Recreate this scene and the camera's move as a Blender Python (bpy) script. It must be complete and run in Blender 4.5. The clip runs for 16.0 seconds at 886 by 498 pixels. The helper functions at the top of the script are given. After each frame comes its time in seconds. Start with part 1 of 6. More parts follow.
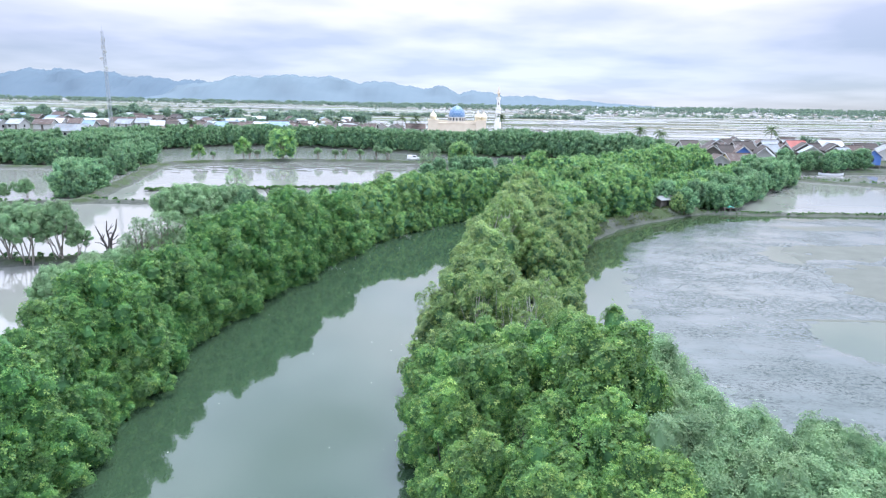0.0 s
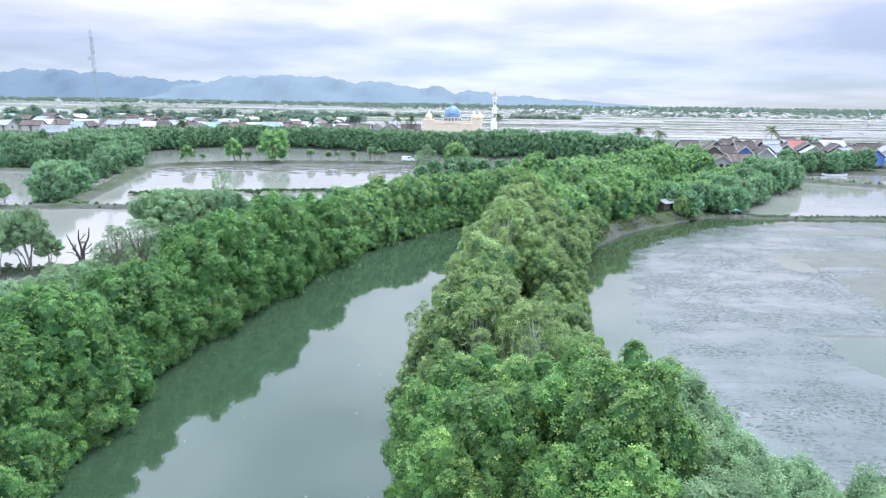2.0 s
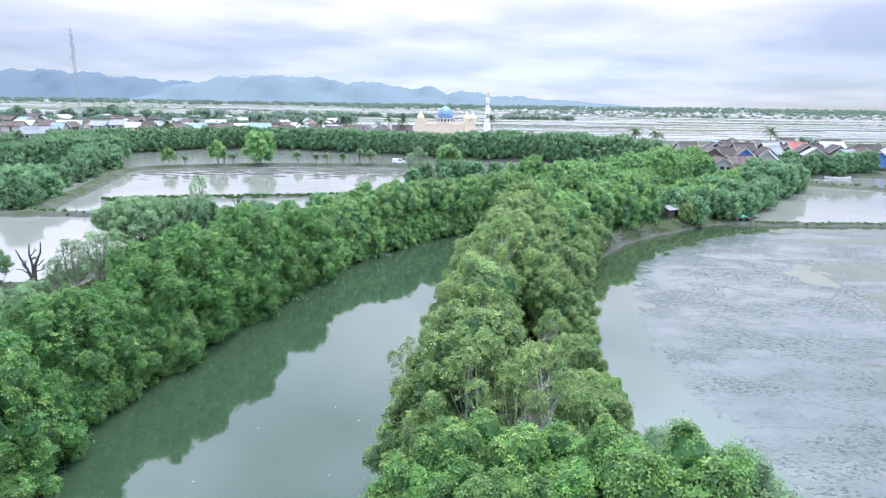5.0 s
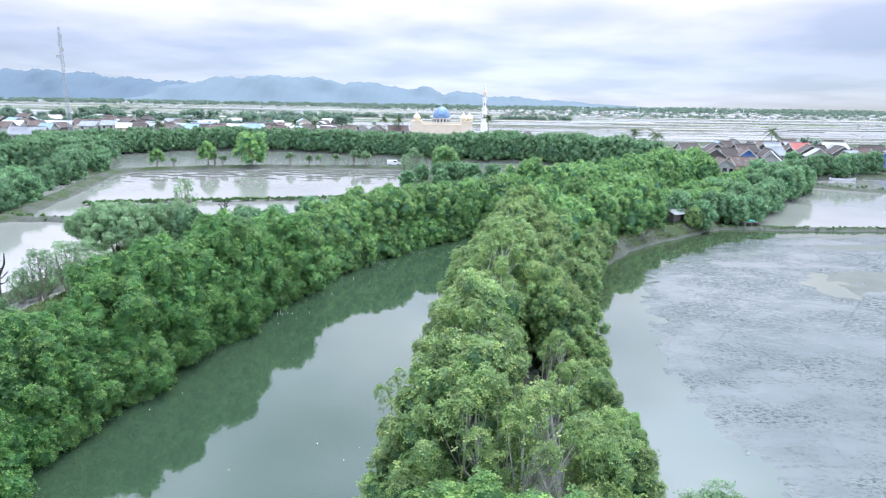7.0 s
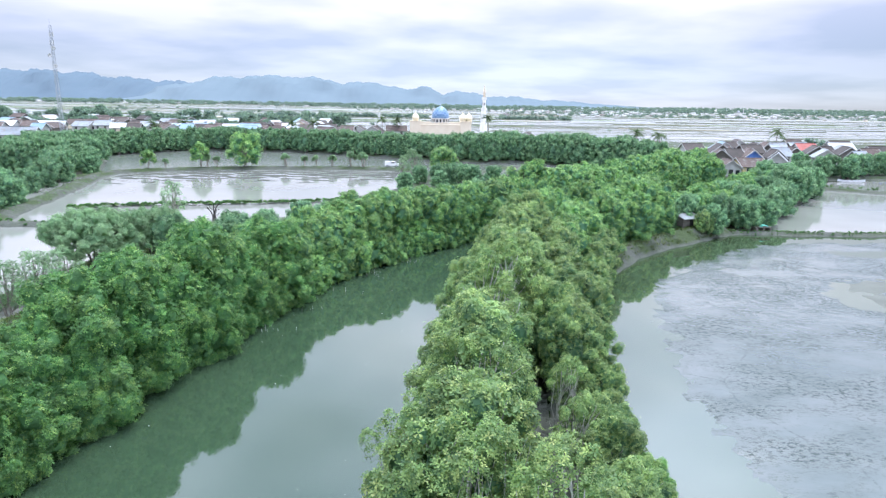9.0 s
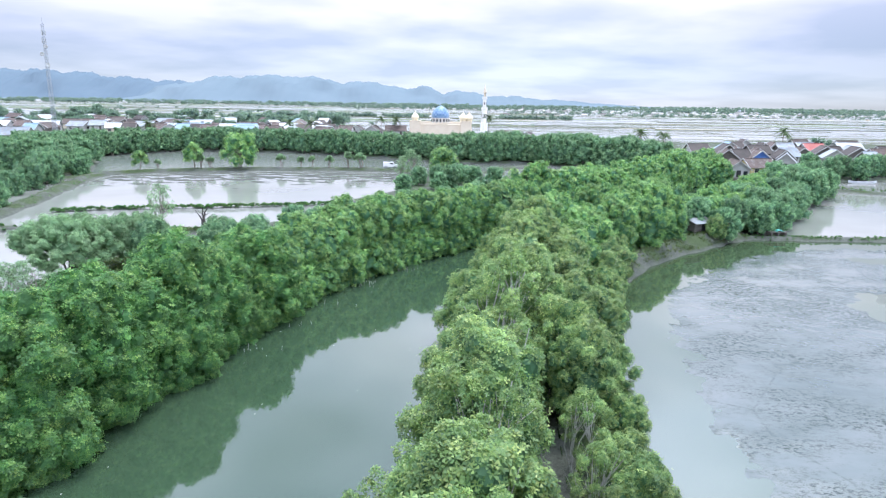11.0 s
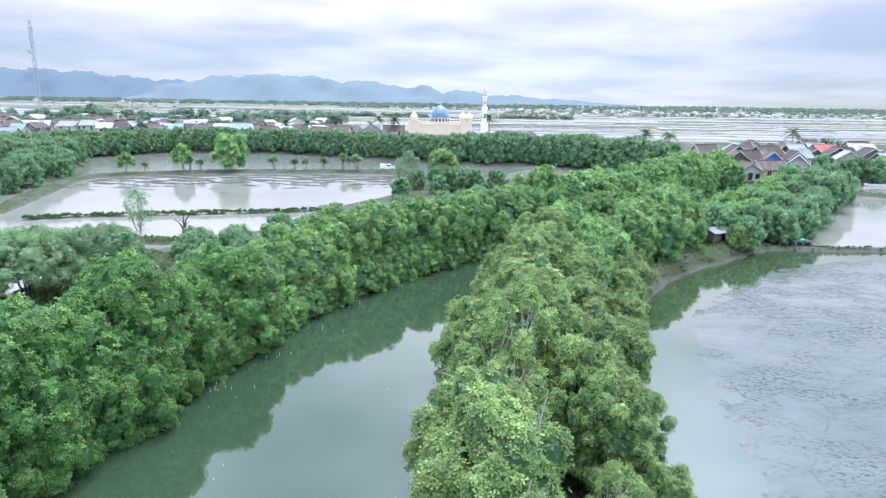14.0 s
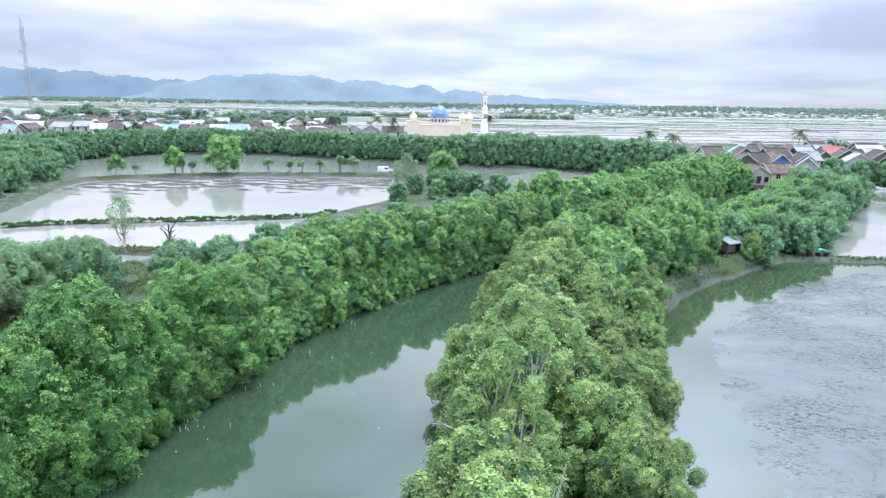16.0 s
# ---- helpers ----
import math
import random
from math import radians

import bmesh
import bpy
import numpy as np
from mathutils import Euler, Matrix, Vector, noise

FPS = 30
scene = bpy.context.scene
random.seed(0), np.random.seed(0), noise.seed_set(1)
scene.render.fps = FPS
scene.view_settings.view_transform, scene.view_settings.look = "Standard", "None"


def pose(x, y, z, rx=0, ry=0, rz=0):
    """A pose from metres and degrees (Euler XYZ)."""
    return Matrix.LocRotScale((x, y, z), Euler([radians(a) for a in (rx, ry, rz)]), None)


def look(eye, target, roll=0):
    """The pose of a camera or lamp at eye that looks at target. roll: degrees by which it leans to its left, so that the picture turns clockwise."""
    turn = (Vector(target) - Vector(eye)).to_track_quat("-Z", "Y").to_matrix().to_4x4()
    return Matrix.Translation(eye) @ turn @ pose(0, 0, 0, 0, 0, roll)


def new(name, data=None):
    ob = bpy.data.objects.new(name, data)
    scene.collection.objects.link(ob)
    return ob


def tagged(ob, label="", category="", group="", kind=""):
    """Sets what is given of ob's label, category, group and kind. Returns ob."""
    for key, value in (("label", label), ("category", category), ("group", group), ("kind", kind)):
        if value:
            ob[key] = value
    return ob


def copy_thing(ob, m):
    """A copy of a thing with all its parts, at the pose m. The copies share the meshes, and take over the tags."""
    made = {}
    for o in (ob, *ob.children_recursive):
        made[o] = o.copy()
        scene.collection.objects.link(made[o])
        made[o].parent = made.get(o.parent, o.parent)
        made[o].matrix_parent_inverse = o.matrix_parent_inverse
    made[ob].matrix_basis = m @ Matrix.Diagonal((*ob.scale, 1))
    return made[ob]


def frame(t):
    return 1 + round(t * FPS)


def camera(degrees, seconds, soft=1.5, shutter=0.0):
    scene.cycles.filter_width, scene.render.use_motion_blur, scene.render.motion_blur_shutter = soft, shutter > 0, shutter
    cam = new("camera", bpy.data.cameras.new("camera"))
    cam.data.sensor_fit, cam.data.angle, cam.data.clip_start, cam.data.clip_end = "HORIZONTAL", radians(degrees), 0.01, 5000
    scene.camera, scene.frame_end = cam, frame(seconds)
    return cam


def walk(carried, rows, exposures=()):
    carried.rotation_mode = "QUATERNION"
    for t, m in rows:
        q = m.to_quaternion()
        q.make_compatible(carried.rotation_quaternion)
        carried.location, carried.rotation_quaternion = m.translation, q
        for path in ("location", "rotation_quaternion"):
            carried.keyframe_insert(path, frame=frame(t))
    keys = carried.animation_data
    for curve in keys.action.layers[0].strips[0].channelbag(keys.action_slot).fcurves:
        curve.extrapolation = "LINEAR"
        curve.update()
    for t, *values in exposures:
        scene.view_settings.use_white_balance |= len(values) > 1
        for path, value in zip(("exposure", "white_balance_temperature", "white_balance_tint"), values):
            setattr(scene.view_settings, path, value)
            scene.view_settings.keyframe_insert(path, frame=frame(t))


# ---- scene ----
cam = camera(71.0, 16.0, soft=1.25)
# seconds, eye, yaw to the left of +y, pitch, roll in degrees
PATH = [
    (0, (0.681, -0.346, 17.792), 0.657, -13.375, 1.043),
    (0.5, (0.730, 0.700, 17.781), 0.597, -13.381, 1.031),
    (1, (0.770, 1.731, 17.776), 0.520, -13.381, 1.004),
    (1.5, (0.803, 2.750, 17.774), 0.422, -13.375, 0.969),
    (2, (0.831, 3.762, 17.775), 0.330, -13.369, 0.934),
    (2.5, (0.855, 4.767, 17.777), 0.267, -13.362, 0.912),
    (3, (0.878, 5.769, 17.780), 0.195, -13.353, 0.902),
    (3.5, (0.901, 6.769, 17.782), 0.076, -13.340, 0.909),
    (4, (0.924, 7.769, 17.784), -0.098, -13.341, 0.925),
    (6.5, (1.055, 12.804, 17.755), -0.566, -13.278, 0.952),
    (7, (1.086, 13.821, 17.740), -0.657, -13.295, 0.954),
    (7.5, (1.118, 14.841, 17.724), -0.698, -13.294, 0.957),
    (8, (1.150, 15.865, 17.705), -0.721, -13.284, 0.960),
    (8.5, (1.183, 16.892, 17.685), -0.732, -13.285, 0.960),
    (9, (1.216, 17.922, 17.663), -0.727, -13.293, 0.959),
    (11.5, (1.373, 23.104, 17.577), -0.709, -13.344, 0.926),
    (12, (1.402, 24.145, 17.572), -0.717, -13.361, 0.918),
    (12.5, (1.431, 25.187, 17.575), -0.740, -13.369, 0.912),
    (13, (1.460, 26.232, 17.588), -0.755, -13.381, 0.911),
    (13.5, (1.490, 27.278, 17.612), -0.747, -13.389, 0.914),
    (14, (1.522, 28.328, 17.650), -0.735, -13.392, 0.920),
    (14.5, (1.557, 29.381, 17.704), -0.752, -13.411, 0.938),
    (15, (1.597, 30.440, 17.777), -0.769, -13.439, 0.948),
    (15.5, (1.644, 31.505, 17.870), -0.762, -13.442, 0.946),
    (16, (1.700, 32.579, 17.987), -0.737, -13.427, 0.922),
]


def ahead_of(eye, yaw, pitch):
    a, b = radians(yaw), radians(pitch)
    return Vector(eye) + Vector((-math.sin(a) * math.cos(b), math.cos(a) * math.cos(b), math.sin(b))) * 100


walk(cam, [(t, look(eye, ahead_of(eye, yaw, pitch), roll)) for t, eye, yaw, pitch, roll in PATH],
     exposures=((0.0, 0.0, 6220, 14), (16.0, 0.0, 6220, 14)))

# ---- world and sun: bright overcast, broken cloud deck ----
world = bpy.data.worlds.new("world")
scene.world = world
world.use_nodes = True
wn, wl = world.node_tree.nodes, world.node_tree.links
wn.clear()


def wnode(kind, **values):
    n = wn.new(kind)
    for k, v in values.items():
        n.inputs[k].default_value = v
    return n


def wmath(op, a, b=None):
    n = wn.new("ShaderNodeMath")
    n.operation = op
    for i, v in enumerate((a, b)):
        if v is None:
            continue
        if isinstance(v, (int, float)):
            n.inputs[i].default_value = v
        else:
            wl.new(v, n.inputs[i])
    return n.outputs[0]


coord = wn.new("ShaderNodeTexCoord").outputs["Generated"]
split = wn.new("ShaderNodeSeparateXYZ")
wl.new(coord, split.inputs[0])
height = wmath("MAXIMUM", split.outputs[2], 0.0)
lift = wmath("ADD", height, 0.13)
flat = wn.new("ShaderNodeCombineXYZ")
wl.new(wmath("DIVIDE", split.outputs[0], lift), flat.inputs[0])
wl.new(wmath("DIVIDE", split.outputs[1], lift), flat.inputs[1])
cloud = wnode("ShaderNodeTexNoise", Scale=1.0, Detail=4.0, Roughness=0.45)
wl.new(flat.outputs[0], cloud.inputs["Vector"])
deck = wn.new("ShaderNodeValToRGB")
deck.color_ramp.elements[0].position, deck.color_ramp.elements[0].color = 0.37, (0.78, 0.80, 0.89, 1)
deck.color_ramp.elements[1].position, deck.color_ramp.elements[1].color = 0.60, (1.23, 1.165, 1.185, 1)
wl.new(cloud.outputs["Fac"], deck.inputs[0])
low = wn.new("ShaderNodeValToRGB")
low.color_ramp.elements[0].position, low.color_ramp.elements[0].color = 0.0, (0.51, 0.61, 0.80, 1)
low.color_ramp.elements[1].position, low.color_ramp.elements[1].color = 0.15, (0.98, 0.96, 0.985, 1)
mid = low.color_ramp.elements.new(0.075)
mid.color = (0.71, 0.75, 0.885, 1)
low.color_ramp.elements.new(0.5).color = (0.82, 0.955, 1.10, 1)
wl.new(height, low.inputs[0])
mixed = wn.new("ShaderNodeMix")
mixed.data_type, mixed.blend_type = "RGBA", "MULTIPLY"
mixed.inputs[0].default_value = 1.0
wl.new(deck.outputs[0], mixed.inputs[6])
wl.new(low.outputs[0], mixed.inputs[7])
# a heavier bank of cloud low over the western mountains
west = wn.new("ShaderNodeMapRange")
west.interpolation_type = "SMOOTHSTEP"
for k_, v_ in (("From Min", 0.15), ("From Max", -0.75), ("To Min", 0.0), ("To Max", 0.34)):
    west.inputs[k_].default_value = v_
wl.new(split.outputs[0], west.inputs[0])
lowdown = wn.new("ShaderNodeMapRange")
lowdown.interpolation_type = "SMOOTHSTEP"
for k_, v_ in (("From Min", 0.05), ("From Max", 0.14), ("To Min", 1.0), ("To Max", 0.0)):
    lowdown.inputs[k_].default_value = v_
wl.new(height, lowdown.inputs[0])
# broad thick and thin parts of the deck overhead
broad = wnode("ShaderNodeTexNoise", Scale=0.8, Detail=3.0, Roughness=0.5)
wl.new(flat.outputs[0], broad.inputs["Vector"])
thick = wn.new("ShaderNodeMapRange")
for k_, v_ in (("From Min", 0.36), ("From Max", 0.64), ("To Min", 0.55), ("To Max", 1.45)):
    thick.inputs[k_].default_value = v_
wl.new(broad.outputs["Fac"], thick.inputs[0])
high_up = wn.new("ShaderNodeMapRange")
high_up.interpolation_type = "SMOOTHSTEP"
for k_, v_ in (("From Min", 0.2), ("From Max", 0.45)):
    high_up.inputs[k_].default_value = v_
wl.new(height, high_up.inputs[0])
patchy = wmath("ADD", 1.0, wmath("MULTIPLY", high_up.outputs[0], wmath("SUBTRACT", thick.outputs[0], 1.0)))
east = wn.new("ShaderNodeMapRange")
east.interpolation_type = "SMOOTHSTEP"
for k_, v_ in (("From Min", 0.10), ("From Max", 0.70), ("To Min", 0.0), ("To Max", 0.40)):
    east.inputs[k_].default_value = v_
wl.new(split.outputs[0], east.inputs[0])
lower = wn.new("ShaderNodeMapRange")
lower.interpolation_type = "SMOOTHSTEP"
for k_, v_ in (("From Min", 0.06), ("From Max", 0.20), ("To Min", 1.0), ("To Max", 0.0)):
    lower.inputs[k_].default_value = v_
wl.new(height, lower.inputs[0])
bank = wmath("ADD", wmath("MULTIPLY", west.outputs[0], lowdown.outputs[0]), wmath("MULTIPLY", east.outputs[0], lower.outputs[0]))
# an overcast deck is brightest overhead
zen = wn.new("ShaderNodeMapRange")
zen.interpolation_type = "SMOOTHSTEP"
for k_, v_ in (("From Min", 0.12), ("From Max", 0.34), ("To Min", 1.0), ("To Max", 2.5)):
    zen.inputs[k_].default_value = v_
wl.new(height, zen.inputs[0])
sky = wn.new("ShaderNodeTexSky")
sky.sky_type, sky.sun_disc, sky.sun_elevation, sky.sun_rotation = "NISHITA", False, radians(69), radians(23)
sky.air_density, sky.dust_density, sky.ozone_density = 0.7, 0.1, 1.0
back_sky, back_cloud = wnode("ShaderNodeBackground", Strength=0.05), wnode("ShaderNodeBackground", Strength=0.92)
wl.new(sky.outputs[0], back_sky.inputs[0])
wl.new(mixed.outputs[2], back_cloud.inputs[0])
wl.new(wmath("MULTIPLY", wmath("MULTIPLY", wmath("MULTIPLY", zen.outputs[0], patchy), 0.80), wmath("SUBTRACT", 1.0, bank)), back_cloud.inputs[1])
both = wn.new("ShaderNodeAddShader")
wl.new(back_sky.outputs[0], both.inputs[0])
wl.new(back_cloud.outputs[0], both.inputs[1])
wl.new(both.outputs[0], wn.new("ShaderNodeOutputWorld").inputs[0])

sun = new("sun", bpy.data.lights.new("sun", "SUN"))
sun.data.energy, sun.data.angle, sun.data.color = 3.9, radians(30), (0.97, 1.0, 0.96)
sun.matrix_world = look((22, 52, 150), (0, 0, 0))


# ---- materials ----
def shader(name):
    m = bpy.data.materials.new(name)
    m.use_nodes = True
    nt = m.node_tree
    return m, nt.nodes, nt.links, nt.nodes["Principled BSDF"]


def ramp(nodes, links, fac, stops):
    r = nodes.new("ShaderNodeValToRGB")
    e = r.color_ramp.elements
    e[0].position, e[0].color = stops[0][0], (*stops[0][1], 1)
    e[1].position, e[1].color = stops[-1][0], (*stops[-1][1], 1)
    for p, c in stops[1:-1]:
        x = e.new(p)
        x.color = (*c, 1)
    links.new(fac, r.inputs[0])
    return r.outputs[0]


def noise_of(nodes, links, scale, detail=4.0, rough=0.55, stretch=None):
    n = nodes.new("ShaderNodeTexNoise")
    n.inputs["Scale"].default_value, n.inputs["Detail"].default_value, n.inputs["Roughness"].default_value = scale, detail, rough
    pos = nodes.new("ShaderNodeNewGeometry").outputs["Position"]
    if stretch:
        mp = nodes.new("ShaderNodeMapping")
        mp.inputs["Scale"].default_value = stretch
        links.new(pos, mp.inputs[0])
        pos = mp.outputs[0]
    links.new(pos, n.inputs["Vector"])
    return n.outputs["Fac"]


def blend(nodes, links, fac, a, b, how="MIX"):
    m = nodes.new("ShaderNodeMix")
    m.data_type, m.blend_type = "RGBA", how
    for i, v in ((0, fac), (6, a), (7, b)):
        if isinstance(v, (int, float)):
            m.inputs[i].default_value = v
        elif isinstance(v, tuple):
            m.inputs[i].default_value = (*v, 1)
        else:
            links.new(v, m.inputs[i])
    return m.outputs[2]


def surface(name, dark, light, scale=1.0, fine=8.0, rough=0.85, bump=0.3, metal=0.0, vary=0.0, stretch=None, wear=None):
    """A worn surface: two scales of noise between two colours, fine relief, a little change from piece to piece."""
    m, nodes, links, out = shader(name)
    big, small = noise_of(nodes, links, scale, 3, 0.5, stretch), noise_of(nodes, links, fine, 5, 0.6, stretch)
    col = ramp(nodes, links, big, [(0.3, dark), (0.7, light)])
    col = blend(nodes, links, 0.35, col, ramp(nodes, links, small, [(0.3, dark), (0.7, light)]))
    if wear:
        col = blend(nodes, links, ramp(nodes, links, noise_of(nodes, links, scale * 2.3, 6, 0.65), [(0.52, (0, 0, 0)), (0.66, (1, 1, 1))]), col, wear)
    if vary:
        hue = nodes.new("ShaderNodeHueSaturation")
        r = nodes.new("ShaderNodeObjectInfo").outputs["Random"]
        mr = nodes.new("ShaderNodeMapRange")
        mr.inputs["To Min"].default_value, mr.inputs["To Max"].default_value = 1 - vary, 1 + vary
        links.new(r, mr.inputs[0])
        links.new(mr.outputs[0], hue.inputs["Value"])
        links.new(col, hue.inputs["Color"])
        col = hue.outputs[0]
    links.new(col, out.inputs["Base Color"])
    out.inputs["Roughness"].default_value, out.inputs["Metallic"].default_value = rough, metal
    if bump:
        b = nodes.new("ShaderNodeBump")
        b.inputs["Strength"].default_value, b.inputs["Distance"].default_value = bump, 0.1
        links.new(small, b.inputs["Height"])
        links.new(b.outputs[0], out.inputs["Normal"])
    return m


def foliage(name, stops, clear=0.3, gloss=0.45, spread=0.18):
    """Leaves: colour by leaf cluster, a shift from tree to tree, light through the blade."""
    m, nodes, links, out = shader(name)
    geo = nodes.new("ShaderNodeNewGeometry")
    col = ramp(nodes, links, geo.outputs["Random Per Island"], stops)
    patch = noise_of(nodes, links, 0.35, 3)
    hue = nodes.new("ShaderNodeHueSaturation")
    mr = nodes.new("ShaderNodeMapRange")
    mr.inputs["To Min"].default_value, mr.inputs["To Max"].default_value = 1 - spread, 1 + spread
    links.new(nodes.new("ShaderNodeObjectInfo").outputs["Random"], mr.inputs[0])
    clump = nodes.new("ShaderNodeMapRange")
    clump.inputs["From Min"].default_value, clump.inputs["From Max"].default_value = 0.32, 0.68
    clump.inputs["To Min"].default_value, clump.inputs["To Max"].default_value = 0.76, 1.30
    links.new(noise_of(nodes, links, 0.95, 1), clump.inputs[0])
    tone = nodes.new("ShaderNodeMath")
    tone.operation = "MULTIPLY"
    links.new(mr.outputs[0], tone.inputs[0])
    links.new(clump.outputs[0], tone.inputs[1])
    links.new(tone.outputs[0], hue.inputs["Value"])
    mr2 = nodes.new("ShaderNodeMapRange")
    mr2.inputs["To Min"].default_value, mr2.inputs["To Max"].default_value = 0.47, 0.53
    links.new(patch, mr2.inputs[0])
    links.new(mr2.outputs[0], hue.inputs["Hue"])
    links.new(col, hue.inputs["Color"])
    links.new(hue.outputs[0], out.inputs["Base Color"])
    out.inputs["Roughness"].default_value = gloss
    out.inputs["Specular IOR Level"].default_value = 0.35
    tr = nodes.new("ShaderNodeBsdfTranslucent")
    links.new(hue.outputs[0], tr.inputs[0])
    mix = nodes.new("ShaderNodeMixShader")
    mix.inputs[0].default_value = clear
    links.new(out.outputs[0], mix.inputs[1])
    links.new(tr.outputs[0], mix.inputs[2])
    links.new(mix.outputs[0], nodes["Material Output"].inputs[0])
    return m


LEAF = foliage("mangrove_leaf", [(0.0, (0.060, 0.164, 0.055)), (0.5, (0.098, 0.238, 0.066)), (0.85, (0.156, 0.318, 0.080)), (1.0, (0.268, 0.416, 0.114))], clear=0.38, gloss=0.45)
# farther bank trees: a lighter LEAF with distance haze put into the colour
BANK = foliage("bank_leaf_hazed", [(0.0, (0.098, 0.220, 0.079)), (0.5, (0.158, 0.316, 0.098)), (0.85, (0.235, 0.408, 0.117)), (1.0, (0.361, 0.509, 0.172))], clear=0.35)
BRIGHT = foliage("bright_mangrove_leaf", [(0.0, (0.074, 0.180, 0.058)), (0.5, (0.124, 0.272, 0.072)), (0.85, (0.200, 0.366, 0.090)), (1.0, (0.342, 0.474, 0.135))], clear=0.38, gloss=0.45)
# the inner leaves are darker: shade inside the crowns is put into their colour
BANK_IN = foliage("bank_inner_leaf_shade", [(0.0, (0.084, 0.208, 0.115)), (1.0, (0.121, 0.274, 0.139))], clear=0.3, gloss=0.7, spread=0.1)
LEAF_IN = foliage("mangrove_inner_leaf_shade", [(0.0, (0.066, 0.178, 0.068)), (1.0, (0.098, 0.236, 0.084))], clear=0.3, gloss=0.7, spread=0.1)
PALE = foliage("pale_mangrove_leaf", [(0.0, (0.115, 0.213, 0.086)), (0.5, (0.188, 0.308, 0.106)), (0.85, (0.282, 0.400, 0.124)), (1.0, (0.412, 0.488, 0.178))], clear=0.4, gloss=0.4, spread=0.12)
# distance haze is put into this lighter, bluish green of farther grey mangroves
DULL = foliage("dull_leaf_hazed", [(0.0, (0.111, 0.236, 0.118)), (0.6, (0.173, 0.329, 0.152)), (1.0, (0.284, 0.453, 0.213))], clear=0.35, gloss=0.5, spread=0.2)
DULL_IN = foliage("dull_inner_leaf_shade", [(0.0, (0.078, 0.178, 0.099)), (1.0, (0.117, 0.240, 0.125))], clear=0.2, gloss=0.7, spread=0.1)
PALE_IN = foliage("pale_inner_leaf_shade", [(0.0, (0.080, 0.180, 0.092)), (1.0, (0.116, 0.238, 0.112))], clear=0.3, gloss=0.7, spread=0.1)
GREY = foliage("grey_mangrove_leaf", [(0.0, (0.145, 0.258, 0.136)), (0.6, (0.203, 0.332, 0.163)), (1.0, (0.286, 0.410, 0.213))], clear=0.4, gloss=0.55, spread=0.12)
GREY_IN = foliage("grey_inner_leaf_shade", [(0.0, (0.140, 0.255, 0.128)), (1.0, (0.186, 0.315, 0.152))], clear=0.25, gloss=0.7, spread=0.1)
PALM = foliage("palm_leaf", [(0.0, (0.045, 0.09, 0.035)), (1.0, (0.09, 0.15, 0.05))])
BARK_DARK = surface("wet_dark_bark", (0.06, 0.058, 0.048), (0.14, 0.13, 0.11), 2.0, 14, 0.9, 0.5)
PALEBARK = surface("pale_smooth_bark", (0.36, 0.35, 0.33), (0.58, 0.57, 0.54), 2.0, 14, 0.85, 0.3)
BARK = surface("grey_bark", (0.16, 0.14, 0.12), (0.34, 0.31, 0.27), 2.0, 14, 0.9, 0.5)
DEADWOOD = surface("dead_wood", (0.035, 0.03, 0.028), (0.085, 0.075, 0.07), 2.0, 16, 0.9, 0.6)


def ground_material():
    m, nodes, links, out = shader("mud_and_grass")
    mud = ramp(nodes, links, noise_of(nodes, links, 0.7, 6, 0.6), [(0.3, (0.068, 0.076, 0.066)), (0.7, (0.142, 0.153, 0.134))])
    mud = blend(nodes, links, 0.4, mud, ramp(nodes, links, noise_of(nodes, links, 5.0, 5, 0.65), [(0.35, (0.046, 0.052, 0.044)), (0.7, (0.165, 0.176, 0.152))]))
    grass = ramp(nodes, links, noise_of(nodes, links, 3.0, 5, 0.7), [(0.3, (0.040, 0.062, 0.030)), (0.7, (0.085, 0.115, 0.055))])
    where = ramp(nodes, links, noise_of(nodes, links, 0.22, 5, 0.6), [(0.42, (0, 0, 0)), (0.58, (1, 1, 1))])
    # grass keeps to the higher, drier ground
    pos = nodes.new("ShaderNodeSeparateXYZ")
    links.new(nodes.new("ShaderNodeNewGeometry").outputs["Position"], pos.inputs[0])
    dry = nodes.new("ShaderNodeMapRange")
    dry.inputs["From Min"].default_value, dry.inputs["From Max"].default_value = 0.12, 0.42
    links.new(pos.outputs[2], dry.inputs[0])
    grown = blend(nodes, links, 1.0, where, dry.outputs[0], "MULTIPLY")
    links.new(blend(nodes, links, grown, mud, grass), out.inputs["Base Color"])
    out.inputs["Roughness"].default_value = 0.95
    out.inputs["Specular IOR Level"].default_value = 0.15
    b = nodes.new("ShaderNodeBump")
    b.inputs["Strength"].default_value, b.inputs["Distance"].default_value = 0.9, 0.2
    links.new(noise_of(nodes, links, 4.0, 8, 0.7), b.inputs["Height"])
    links.new(b.outputs[0], out.inputs["Normal"])
    return m


